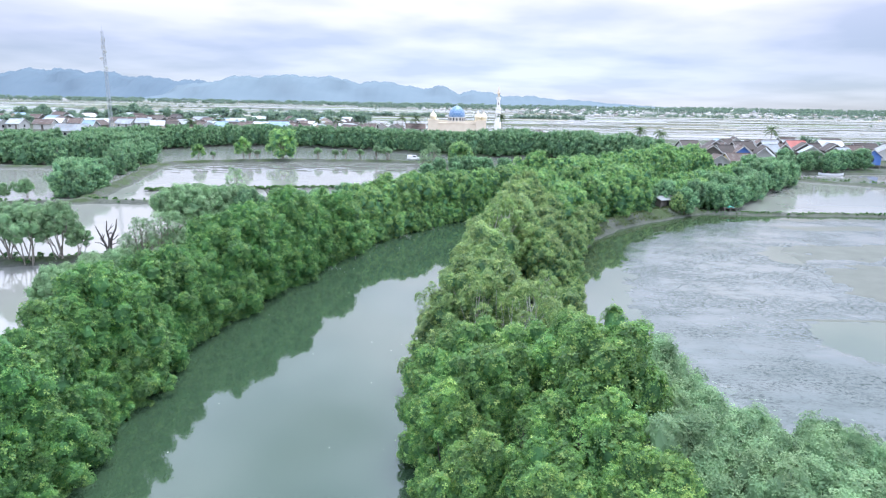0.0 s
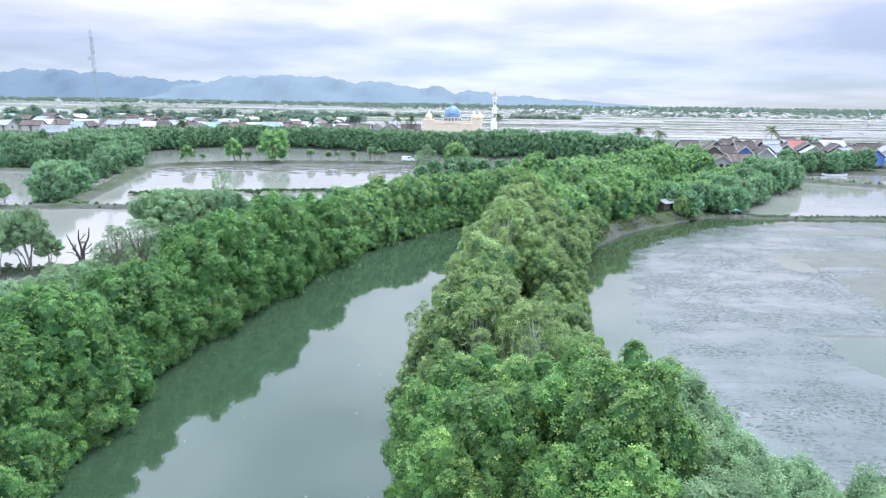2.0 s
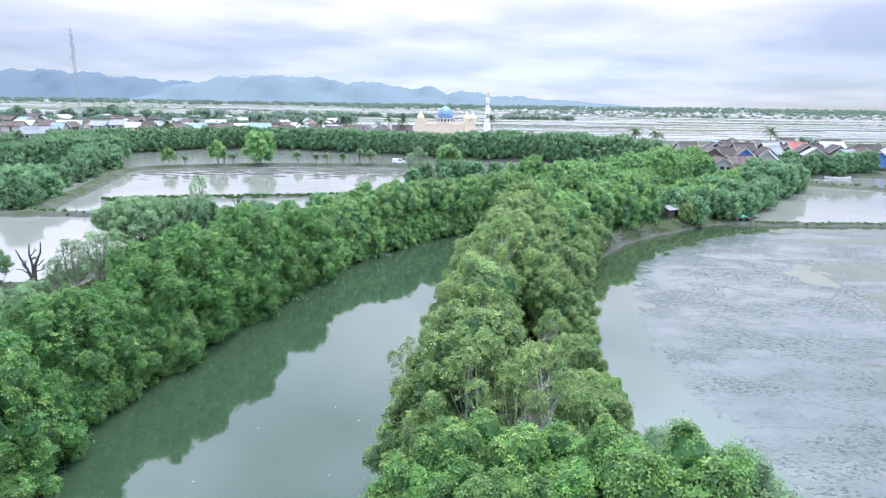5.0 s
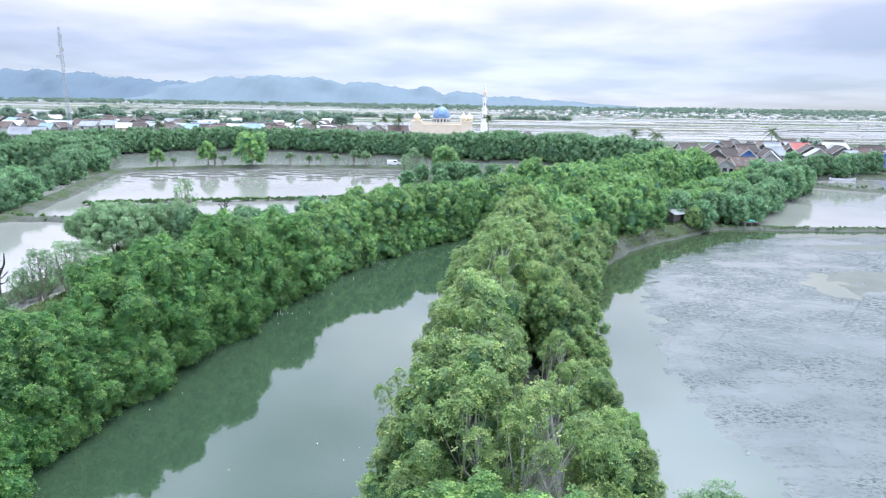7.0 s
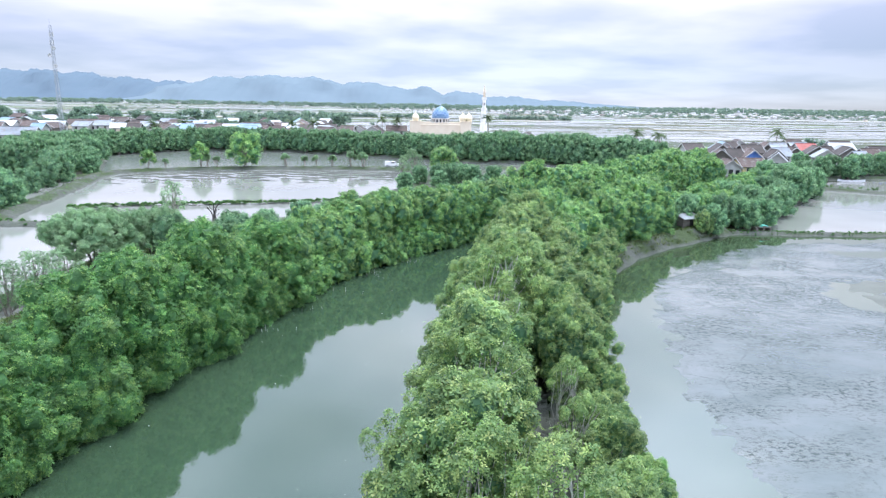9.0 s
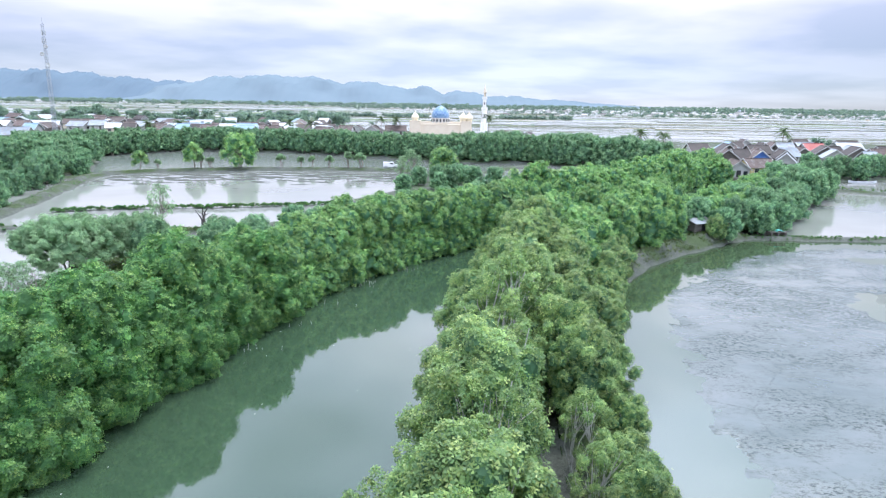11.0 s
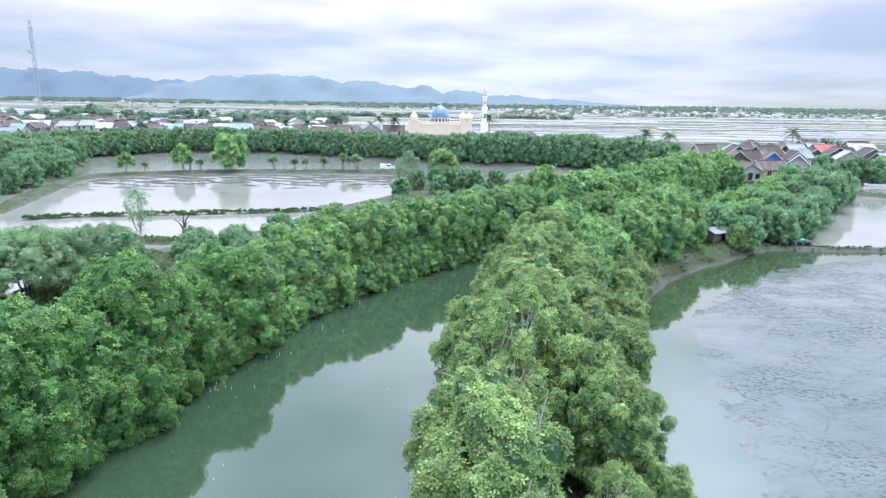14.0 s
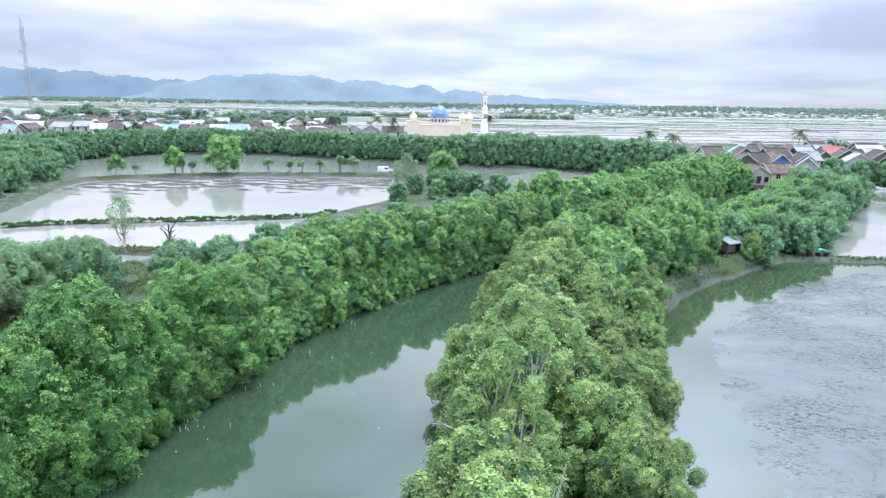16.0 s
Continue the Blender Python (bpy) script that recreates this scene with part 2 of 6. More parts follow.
def water_material(name, deep, silt, ior=1.45, ripple=0.05, rough=0.02):
    """Murky water: silt in the body, a mirror on top that grows towards grazing view."""
    m, nodes, links, out = shader(name)
    nodes.remove(out)
    body = nodes.new("ShaderNodeBsdfDiffuse")
    links.new(ramp(nodes, links, noise_of(nodes, links, 0.05, 3), [(0.3, deep), (0.7, silt)]), body.inputs[0])
    gloss = nodes.new("ShaderNodeBsdfGlossy")
    gloss.inputs["Roughness"].default_value = rough
    fres = nodes.new("ShaderNodeFresnel")
    fres.inputs["IOR"].default_value = ior
    b = nodes.new("ShaderNodeBump")
    b.inputs["Strength"].default_value, b.inputs["Distance"].default_value = ripple, 0.06
    links.new(noise_of(nodes, links, 1.6, 3, 0.5, (1.0, 0.6, 1.0)), b.inputs["Height"])
    links.new(b.outputs[0], gloss.inputs["Normal"])
    mix = nodes.new("ShaderNodeMixShader")
    links.new(fres.outputs[0], mix.inputs[0])
    links.new(body.outputs[0], mix.inputs[1])
    links.new(gloss.outputs[0], mix.inputs[2])
    links.new(mix.outputs[0], nodes["Material Output"].inputs[0])
    return m


GROUND = ground_material()
RIVER = water_material("river_water", (0.033, 0.064, 0.036), (0.043, 0.076, 0.043), ior=2.1, ripple=0.03, rough=0.035)
POND = water_material("pond_water", (0.044, 0.072, 0.036), (0.056, 0.085, 0.046), ior=2.8, ripple=0.03)
PADDY = water_material("paddy_water", (0.265, 0.258, 0.248), (0.35, 0.335, 0.325), ior=1.18, ripple=0.6, rough=0.2)
POND_WEST = water_material("shallow_pond_water", (0.24, 0.245, 0.225), (0.29, 0.295, 0.275), ior=3.6, ripple=0.1, rough=0.04)
POND_WIND = water_material("wind_ruffled_pond_water", (0.15, 0.168, 0.145), (0.19, 0.208, 0.185), ior=3.0, ripple=0.6, rough=0.16)
# trees on the plain: distance haze is put into these pale bluish leaf colours
WOOD_LEAF = foliage("hazed_far_leaf", [(0.0, (0.12, 0.20, 0.14)), (1.0, (0.20, 0.29, 0.19))])
WOOD_IN = foliage("hazed_far_inner", [(0.0, (0.10, 0.165, 0.15)), (1.0, (0.14, 0.21, 0.18))])
BUND = surface("grassy_bund", (0.045, 0.065, 0.035), (0.12, 0.13, 0.08), 0.05, 0.6, 0.95, 0)
CREAM = surface("cream_render", (0.66, 0.56, 0.43), (0.74, 0.65, 0.52), 0.4, 5, 0.8, 0.05)
WHITEWALL = surface("white_render", (0.42, 0.42, 0.41), (0.62, 0.62, 0.60), 0.5, 6, 0.8, 0.05, vary=0.15)
STEEL = surface("galvanised_steel", (0.36, 0.39, 0.42), (0.48, 0.51, 0.54), 1.0, 6, 0.5, 0.05, metal=0.3)
# flat near-black panels stand in for the unlit inside of openings
DARK = surface("opening_shade", (0.015, 0.016, 0.018), (0.035, 0.036, 0.038), 1.0, 6, 0.6, 0)
PLANK = surface("weathered_plank", (0.08, 0.072, 0.062), (0.19, 0.175, 0.155), 1.2, 9, 0.85, 0.3, vary=0.2, stretch=(1, 1, 6))
YELLOWWALL = surface("yellow_painted_wall", (0.52, 0.45, 0.20), (0.66, 0.58, 0.30), 0.7, 6, 0.8, 0.1)
BLUEWALL = surface("blue_painted_wall", (0.05, 0.14, 0.42), (0.12, 0.24, 0.58), 0.7, 6, 0.7, 0.1)
RUST = surface("rusted_corrugated_iron", (0.055, 0.038, 0.033), (0.13, 0.092, 0.08), 0.5, 4, 0.75, 0.3, metal=0.1, vary=0.25, wear=(0.17, 0.155, 0.15))
ZINC = surface("grey_corrugated_iron", (0.20, 0.23, 0.26), (0.36, 0.40, 0.43), 0.4, 4, 0.5, 0.3, metal=0.25, vary=0.2, wear=(0.24, 0.19, 0.17))
BROWNROOF = surface("brown_roof_sheet", (0.035, 0.028, 0.026), (0.075, 0.058, 0.052), 0.5, 4, 0.7, 0.3, vary=0.25)
REDROOF = surface("red_roof_sheet", (0.30, 0.07, 0.06), (0.42, 0.13, 0.11), 0.5, 4, 0.6, 0.2)
BLUEROOF = surface("blue_roof_sheet", (0.16, 0.26, 0.34), (0.24, 0.35, 0.44), 0.5, 4, 0.5, 0.2)
WHITEROOF = surface("white_roof_sheet", (0.42, 0.45, 0.48), (0.62, 0.64, 0.66), 0.5, 4, 0.5, 0.15, vary=0.1)
VANPAINT = surface("white_van_paint", (0.72, 0.73, 0.74), (0.82, 0.82, 0.82), 0.8, 10, 0.3, 0)
GLASS = surface("dark_window_glass", (0.02, 0.025, 0.03), (0.04, 0.045, 0.05), 1.0, 5, 0.1, 0)
RUBBER = surface("black_rubber", (0.02, 0.02, 0.02), (0.04, 0.04, 0.04), 3.0, 20, 0.9, 0)
TARP = surface("green_tarpaulin", (0.02, 0.28, 0.22), (0.05, 0.40, 0.32), 1.0, 6, 0.5, 0.2)


# ---- builders ----
def mesh_object(name, verts, faces, material, parent=None, label="", smooth=False, slots=None):
    me = bpy.data.meshes.new(name)
    me.from_pydata([tuple(v) for v in verts], [], [tuple(f) for f in faces])
    for m in material if isinstance(material, (list, tuple)) else [material]:
        me.materials.append(m)
    if slots is not None:
        me.polygons.foreach_set("material_index", np.asarray(slots, dtype=np.int32))
    if smooth:
        me.polygons.foreach_set("use_smooth", np.ones(len(me.polygons), dtype=bool))
    me.update()
    ob = new(name, me)
    if parent is not None:
        ob.parent = parent
    if label:
        ob["label"] = label
    return ob


def part(name, bm, material, parent, label="", smooth=False):
    me = bpy.data.meshes.new(name)
    bm.normal_update()
    bm.to_mesh(me)
    bm.free()
    me.materials.append(material)
    if smooth:
        me.polygons.foreach_set("use_smooth", np.ones(len(me.polygons), dtype=bool))
    ob = new(name, me)
    if parent is not None:
        ob.parent = parent
    if label:
        ob["label"] = label
    return ob


def box(bm, cx, cy, cz, sx, sy, sz, m=None, bevel=0.0):
    r = bmesh.ops.create_cube(bm, size=1.0, matrix=(m or Matrix()) @ Matrix.Translation((cx, cy, cz)) @ Matrix.Diagonal((sx, sy, sz, 1)))
    if bevel:
        edges = list({e for v in r["verts"] for e in v.link_edges})
        bmesh.ops.bevel(bm, geom=edges, offset=bevel, segments=2, affect="EDGES")
    return bm


def tube(path, radii, sides=6):
    """A tapered tube along points: vertices and faces."""
    path = [Vector(p) for p in path]
    verts, faces = [], []
    for i, p in enumerate(path):
        d = (path[min(i + 1, len(path) - 1)] - path[max(i - 1, 0)]).normalized()
        u = d.orthogonal().normalized()
        v = d.cross(u)
        for k in range(sides):
            a = 2 * math.pi * k / sides
            verts.append(p + (u * math.cos(a) + v * math.sin(a)) * radii[i])
        if i:
            for k in range(sides):
                a, b = (i - 1) * sides + k, (i - 1) * sides + (k + 1) % sides
                faces.append((a, b, b + sides, a + sides))
    return verts, faces


def grown(pieces):
    """Stems and limbs joined into one connected mesh: each limb is let into the nearest point of what is there."""
    verts, faces = list(pieces[0][0]), list(pieces[0][1])
    for v, f in pieces[1:]:
        n = len(verts)
        at = min(range(n), key=lambda i: (verts[i] - v[0]).length_squared)
        verts += list(v)
        faces += [tuple(i + n for i in q) for q in f] + [(n, n + 1, at)]
    return verts, faces


def joined(pieces):
    verts, faces = [], []
    for v, f in pieces:
        n = len(verts)
        verts += list(v)
        faces += [tuple(i + n for i in q) for q in f]
    return verts, faces


def lathe(profile, sides=24):
    """A turned form from (radius, z) pairs."""
    verts, faces = [], []
    for r, z in profile:
        for k in range(sides):
            a = 2 * math.pi * k / sides
            verts.append((r * math.cos(a), r * math.sin(a), z))
    for i in range(len(profile) - 1):
        for k in range(sides):
            a, b = i * sides + k, i * sides + (k + 1) % sides
            faces.append((a, b, b + sides, a + sides))
    return verts, faces


# ---- the plan: banks, dikes and ponds (metres; water lies at z = 0) ----
RIVER_LEFT = [(-17, -60), (-17, 0), (-17.2, 24), (-18.6, 40), (-16.4, 52), (-13.4, 63.5), (-9.8, 75.5), (-5, 84.5), (0, 91.5), (8, 99.5), (17, 109), (29, 122), (43, 138), (55, 154), (63, 172)]
RIVER_RIGHT = [(1, -60), (1, 10), (0.6, 30), (1.1, 44), (2.6, 55), (4.4, 66), (7, 77), (11, 86.5), (16, 93.5), (25, 102), (37, 114), (51, 130), (63, 146), (74, 163)]
POND_EDGE = [(8, -60), (9.5, 10), (10.2, 30), (10.8, 44), (11.6, 52), (12.6, 60), (16.4, 73), (20.2, 82.0), (25.2, 88.5), (31.8, 94.9), (38, 99.9), (43.5, 104.0)]
BAND_LEFT = [(-32, -60), (-31, 40), (-33.5, 62), (-33.5, 76), (-34.5, 86), (-33, 97), (-26, 106), (-21.5, 112), (-18, 126), (-11, 138), (-5, 148), (-4.5, 160), (-3, 171), (4, 172), (8.5, 166), (10, 156), (16, 147), (24, 143), (34, 152), (45, 166), (52, 178)]
POND2_EDGE = [(48, 106), (56, 115), (67, 129), (79, 145), (86, 157), (88, 166)]
EAST_BANK = [(x - 2.1, y) if y < 85 else (x - 1.5, y + 1.7) for x, y in POND_EDGE]
SHORE_LEFT = [(x - 2.0, y) if y < 93 else (x - 1.5, y + 1.5) for x, y in RIVER_LEFT]
SHORE_RIGHT = [(x + 1.3, y) if y < 93 else (x + 1.0, y - 1.0) for x, y in RIVER_RIGHT]

DIKES = [  # line, half width of the crown, height, slope
    ([(43, 104.8), (50, 104.6), (58, 104.4), (74, 105.4), (130, 107)], 0.45, 0.42, 0.7),
    (EAST_BANK, 0.55, 1.35, 0.82),
    ([(9, 31), (11.5, 26.5), (17, 22.5), (34, 19.5), (90, 14)], 1.6, 0.7, 0.6),
    ([(-120, 56), (-60, 61.5), (-47, 63.5), (-37, 66), (-34.5, 74), (-35, 86), (-39, 97), (-42.5, 103.5)], 0.8, 0.6, 0.8),
    ([(-140, 92), (-90, 98.2), (-72, 100), (-62, 103.5), (-42.5, 103.5), (-30, 104)], 0.7, 0.55, 0.8),
    ([(-61.5, 103), (-64, 113), (-69, 134), (-75.5, 159), (-75, 166), (-66, 172.5), (-48, 179.5), (-21, 182.5), (-9, 181.5), (-4, 176)], 1.1, 0.75, 0.8),
    ([(-58, 117), (-52, 119.8), (-37.5, 122.8), (-21.5, 126.4), (-14, 130)], 0.3, 0.22, 0.8),
    ([(-170, 150), (-96, 152.5), (-78, 158)], 1.2, 0.6, 0.8),
    ([(-6, 176), (2, 172), (10, 175), (24, 196), (31, 203)], 1.0, 0.5, 0.5),
    ([(85, 157.5), (94, 151.5), (110, 146), (160, 138)], 0.9, 0.5, 0.6),
    ([(94, 151.5), (120, 132), (160, 104)], 0.8, 0.45, 0.6),
]
LANDS = [  # outline, height
    (SHORE_LEFT + BAND_LEFT[::-1], 0.45),
    (SHORE_RIGHT + POND2_EDGE[::-1] + POND_EDGE[::-1], 0.25),
    ([(63, 172), (70, 171.5), (78, 170), (88, 168), (104, 175), (125, 178), (400, 168), (400, 330), (60, 330), (55, 190)], 0.8),
    ([(-400, 160), (-110, 158), (-84, 162), (-82, 172), (-95, 200), (-104, 210), (-86, 236), (-48, 237), (-11, 216), (10, 207), (31, 205), (50, 192), (63, 173), (70, 190), (420, 330), (-420, 330)], 0.8),
]


def line_distance(px, py, line):
    best = np.full(px.shape, 1e9)
    for (ax, ay), (bx, by) in zip(line[:-1], line[1:]):
        dx, dy = bx - ax, by - ay
        k = np.clip(((px - ax) * dx + (py - ay) * dy) / (dx * dx + dy * dy), 0, 1)
        best = np.minimum(best, np.hypot(px - ax - k * dx, py - ay - k * dy))
    return best


def within(px, py, outline):
    inside = np.zeros(px.shape, dtype=bool)
    for (ax, ay), (bx, by) in zip(outline, outline[1:] + outline[:1]):
        if ay == by:
            continue
        cross = (ay > py) != (by > py)
        inside ^= cross & (px < (bx - ax) * (py - ay) / (by - ay) + ax)
    return inside


def wobble(px, py, s):
    return np.sin(px * 1.3 * s + 1.7 * np.sin(py * 0.9 * s)) * 0.5 + np.sin(py * 1.7 * s + 2.1 * np.sin(px * 0.7 * s + 1)) * 0.5


def ground_height(px, py):
    px, py = np.asarray(px, float), np.asarray(py, float)
    qx, qy = px + 0.35 * wobble(px, py, 0.6), py + 0.35 * wobble(py, px, 0.7)
    h = np.full(px.shape, -0.7)
    for line, half, top, slope in DIKES:
        d = line_distance(qx, qy, line)
        h = np.maximum(h, top - np.maximum(0, d - half) * slope)
    for outline, top in LANDS:
        d = line_distance(qx, qy, outline + outline[:1])
        d = np.where(within(qx, qy, outline), -d, d)
        h = np.maximum(h, top - np.maximum(0, d + 0.8) * 0.5)
    ditch = line_distance(qx, qy, [(5.6, 30), (5.8, 36), (5.9, 44), (7.2, 54), (9.4, 62)])
    h = np.minimum(h, np.where(ditch < 2.4, -0.12 + 0.35 * np.maximum(0, ditch - 0.9) + 0.14 * wobble(px, py, 2.2), 9))
    far = np.clip((np.hypot(px, py - 60) - 262) / 30, 0, 1)
    h = np.where((py > 250) | (py < -60) | (abs(px) > 200), np.maximum(h, -0.7 + 1.3 * far), h)
    return h + 0.05 * wobble(px, py, 1.9) * (h > -0.4)


def steps(*spans):
    out = []
    for a, b, s in spans:
        out += list(np.linspace(a, b, max(2, int(round((b - a) / s)) + 1))[:-1])
    return np.array(out + [spans[-1][1]])


def sheet_mesh(xs, ys, zs):
    X, Y = np.meshgrid(xs, ys)
    verts = np.stack([X.ravel(), Y.ravel(), zs(X, Y).ravel()], 1)
    nx, ny = len(xs), len(ys)
    i = (np.arange(ny - 1)[:, None] * nx + np.arange(nx - 1)).ravel()
    return verts, np.stack([i, i + 1, i + 1 + nx, i + nx], 1)


gx = steps((-6000, -1500, 900), (-1500, -300, 200), (-300, -120, 30), (-120, -48, 1.3), (-48, 4, 0.9), (4, 46, 0.5), (46, 130, 1.3), (130, 300, 28), (300, 1500, 200), (1500, 6000, 900))
gy = steps((-3000, -300, 900), (-300, -10, 40), (-10, 14, 2), (14, 112, 0.6), (112, 245, 1.1), (245, 400, 20), (400, 1600, 150), (1600, 6000, 880))
ground = tagged(mesh_object("ground", *sheet_mesh(gx, gy, ground_height), GROUND, smooth=True),
                "grey mud flats with grassy earth dikes and banks", "ground", kind="structure")


def flat_sheet(name, outline, z, material, label):
    bm = bmesh.new()
    f = bm.faces.new([bm.verts.new((x, y, z)) for x, y in outline])
    f.normal_update()
    if f.normal.z < 0:
        f.normal_flip()
    bmesh.ops.triangulate(bm, faces=[f])
    return tagged(part(name, bm, material, None), label, "water", kind="structure")


# each water sheet ends inside the land, so that the sheets never overlap
river_edge_left = [(x - 5, y) if y < 95 else (x - 3, y + 3) for x, y in RIVER_LEFT]
river_edge_right = [(x + 4, y) if y < 95 else (x + 2, y - 2) for x, y in RIVER_RIGHT]
water_river = flat_sheet("water_river", river_edge_left + [(70, 176), (80, 168)] + river_edge_right[::-1], 0.0, RIVER, "calm murky green river water mirroring the sky")
mid_right = [(x - 3.5, y) for x, y in POND_EDGE[:-3]] + [(29, 97.6), (36, 103), (43.5, 107), (50, 112), (62, 128), (74, 145), (81, 158), (84, 168)]
water_pond_east = flat_sheet("water_pond_east", mid_right + [(110, 176), (190, 176), (190, -50), (10, -50)], 0.0, POND, "still grey fish pond water mirroring clouds")
mid_left = [(x + 3, y) if y < 140 else (x + 2, y - 4) for x, y in BAND_LEFT]
water_pond_west = flat_sheet("water_pond_west", mid_left + [(60, 190), (34, 208), (20, 214), (-60, 246), (-110, 246), (-190, 200), (-190, -50), (-30, -50)], 0.0, POND_WEST, "still silvery fish pond water mirroring clouds")
water_pond_far = flat_sheet("water_pond_far", [(-79, 163), (-74, 166.5), (-66, 172.5), (-48, 179.5), (-21, 182.5), (-9, 181.5), (2, 173), (12, 178), (24, 197), (31, 207), (10, 211), (-11, 220), (-48, 240), (-86, 240), (-103, 212), (-92, 194)], 0.015, POND_WIND, "wind-ruffled silvery pond beyond the earth road")


water_pond_second = flat_sheet("water_pond_second", [(44.5, 106.5), (50, 105.0), (74, 105.8), (130, 107.4), (188, 109), (188, 174), (112, 174), (88, 167), (84, 159), (76, 146), (64, 129), (52, 113)], 0.015, POND_WEST, "still pale fish pond beyond the grassy dike")


# ---- drying mud and algae on the east pond ----
def mud_material():
    """Wet mud under a film of water: a dull mirror with fine dark ridges that gather in patches and lines."""
    m, nodes, links, out = shader("wet_pond_mud")
    nodes.remove(out)
    swirl = noise_of(nodes, links, 0.13, 5, 0.6, (1.0, 1.9, 1.0))
    col = ramp(nodes, links, swirl, [(0.32, (0.066, 0.088, 0.077)), (0.5, (0.090, 0.111, 0.101)), (0.68, (0.108, 0.124, 0.117))])
    patches = ramp(nodes, links, noise_of(nodes, links, 0.14, 6, 0.7, (1.0, 1.4, 1.0)), [(0.42, (0, 0, 0)), (0.58, (1, 1, 1))])
    grain = ramp(nodes, links, noise_of(nodes, links, 3.1, 6, 0.75, (0.75, 1.3, 1.0)), [(0.50, (0, 0, 0)), (0.58, (1, 1, 1))])
    crumb = ramp(nodes, links, noise_of(nodes, links, 8.5, 4, 0.7, (0.6, 1.6, 1.0)), [(0.55, (0, 0, 0)), (0.64, (1, 1, 1))])
    specks = blend(nodes, links, 1.0, blend(nodes, links, 1.0, grain, crumb, "LIGHTEN"), patches, "MULTIPLY")
    # old footways: thin broken lines of trodden mud
    cell = nodes.new("ShaderNodeTexVoronoi")
    cell.feature = "DISTANCE_TO_EDGE"
    cell.inputs["Scale"].default_value = 0.085
    warp = nodes.new("ShaderNodeVectorMath")
    warp.operation = "ADD"
    near = nodes.new("ShaderNodeTexNoise")
    near.inputs["Scale"].default_value, near.inputs["Detail"].default_value = 0.35, 4.0
    spread = nodes.new("ShaderNodeVectorMath")
    spread.operation = "SCALE"
    spread.inputs["Scale"].default_value = 4.0
    links.new(nodes.new("ShaderNodeNewGeometry").outputs["Position"], warp.inputs[0])
    links.new(near.outputs["Color"], spread.inputs[0])
    links.new(spread.outputs[0], warp.inputs[1])
    links.new(warp.outputs[0], cell.inputs["Vector"])
    ways = ramp(nodes, links, cell.outputs["Distance"], [(0.002, (0.55, 0.55, 0.55)), (0.010, (0, 0, 0))])
    ways = blend(nodes, links, 1.0, ways, ramp(nodes, links, noise_of(nodes, links, 2.2, 5, 0.7), [(0.46, (0, 0, 0)), (0.56, (1, 1, 1))]), "MULTIPLY")
    specks = blend(nodes, links, 1.0, specks, ways, "LIGHTEN")
    body = nodes.new("ShaderNodeBsdfDiffuse")
    links.new(blend(nodes, links, specks, col, (0.034, 0.048, 0.042)), body.inputs[0])
    gloss = nodes.new("ShaderNodeBsdfGlossy")
    links.new(ramp(nodes, links, swirl, [(0.35, (0.10, 0.10, 0.10)), (0.65, (0.20, 0.20, 0.20))]), gloss.inputs["Roughness"])
    b = nodes.new("ShaderNodeBump")
    b.inputs["Strength"].default_value, b.inputs["Distance"].default_value = 0.22, 0.05
    links.new(specks, b.inputs["Height"])
    links.new(b.outputs[0], gloss.inputs["Normal"])
    fres = nodes.new("ShaderNodeFresnel")
    fres.inputs["IOR"].default_value = 2.1
    wet = nodes.new("ShaderNodeMath")
    wet.operation = "MULTIPLY"
    links.new(fres.outputs[0], wet.inputs[0])
    links.new(ramp(nodes, links, specks, [(0.0, (1, 1, 1)), (1.0, (0.35, 0.35, 0.35))]), wet.inputs[1])
    mix = nodes.new("ShaderNodeMixShader")
    links.new(wet.outputs[0], mix.inputs[0])
    links.new(body.outputs[0], mix.inputs[1])
    links.new(gloss.outputs[0], mix.inputs[2])
    links.new(mix.outputs[0], nodes["Material Output"].inputs[0])
    return m


MUD = mud_material()
POOLS = [[(31.2, 50.4), (52, 51.2), (54, 41), (40, 38.6), (32.5, 40.4), (29.8, 45.5)], [(39.3, 75.3), (42.8, 79.6), (46.2, 79.2), (44.2, 74.5), (41.5, 70.0), (39.4, 71.0)], [(50, 94), (66, 95.5), (66, 92), (52, 91)]]
BARS = [[(46, 80.2), (60, 82), (60, 75), (50, 73), (44, 72.4)], [(43.6, 69), (54, 71), (56, 60), (44, 54.5), (40.2, 58.6)]]


def inside_by(px, py, outline):
    """How far inside an outline a point lies; outside it is negative."""
    d = line_distance(px, py, outline + outline[:1])
    return np.where(within(px, py, outline), d, -d)


def mud_height(px, py):
    """Broad shoals that just break the surface; open water along the banks and in a few pools."""
    edge = [(15.5, 0), (18.6, 33), (17.4, 41), (16.6, 47), (16.7, 52), (17.8, 59.5), (19.4, 63.7), (20.0, 68.5), (21.4, 74.5), (23.0, 78.5), (27, 83.5), (31.2, 88.0), (37.5, 93), (44, 97.5), (52, 99.5), (75, 101), (150, 101), (150, 0)]
    ragged = 0.7 * wobble(px, py, 0.8) + 0.45 * wobble(py, px, 2.3) + 0.2 * wobble(px + py, py, 6.1)
    h = np.minimum(0.03, 0.025 * (inside_by(px, py, edge) - 0.6 + ragged))
    for pool in POOLS:
        h = np.minimum(h, -0.03 * (inside_by(px, py, pool) + 0.5 * ragged))
    rough = 0.006 * wobble(px, py, 1.1) + 0.007 * wobble(py, px * 0.5, 3.1) + 0.006 * wobble((px + py) * 0.6, py - px, 5.3)
    return np.maximum(h + rough, -0.3)


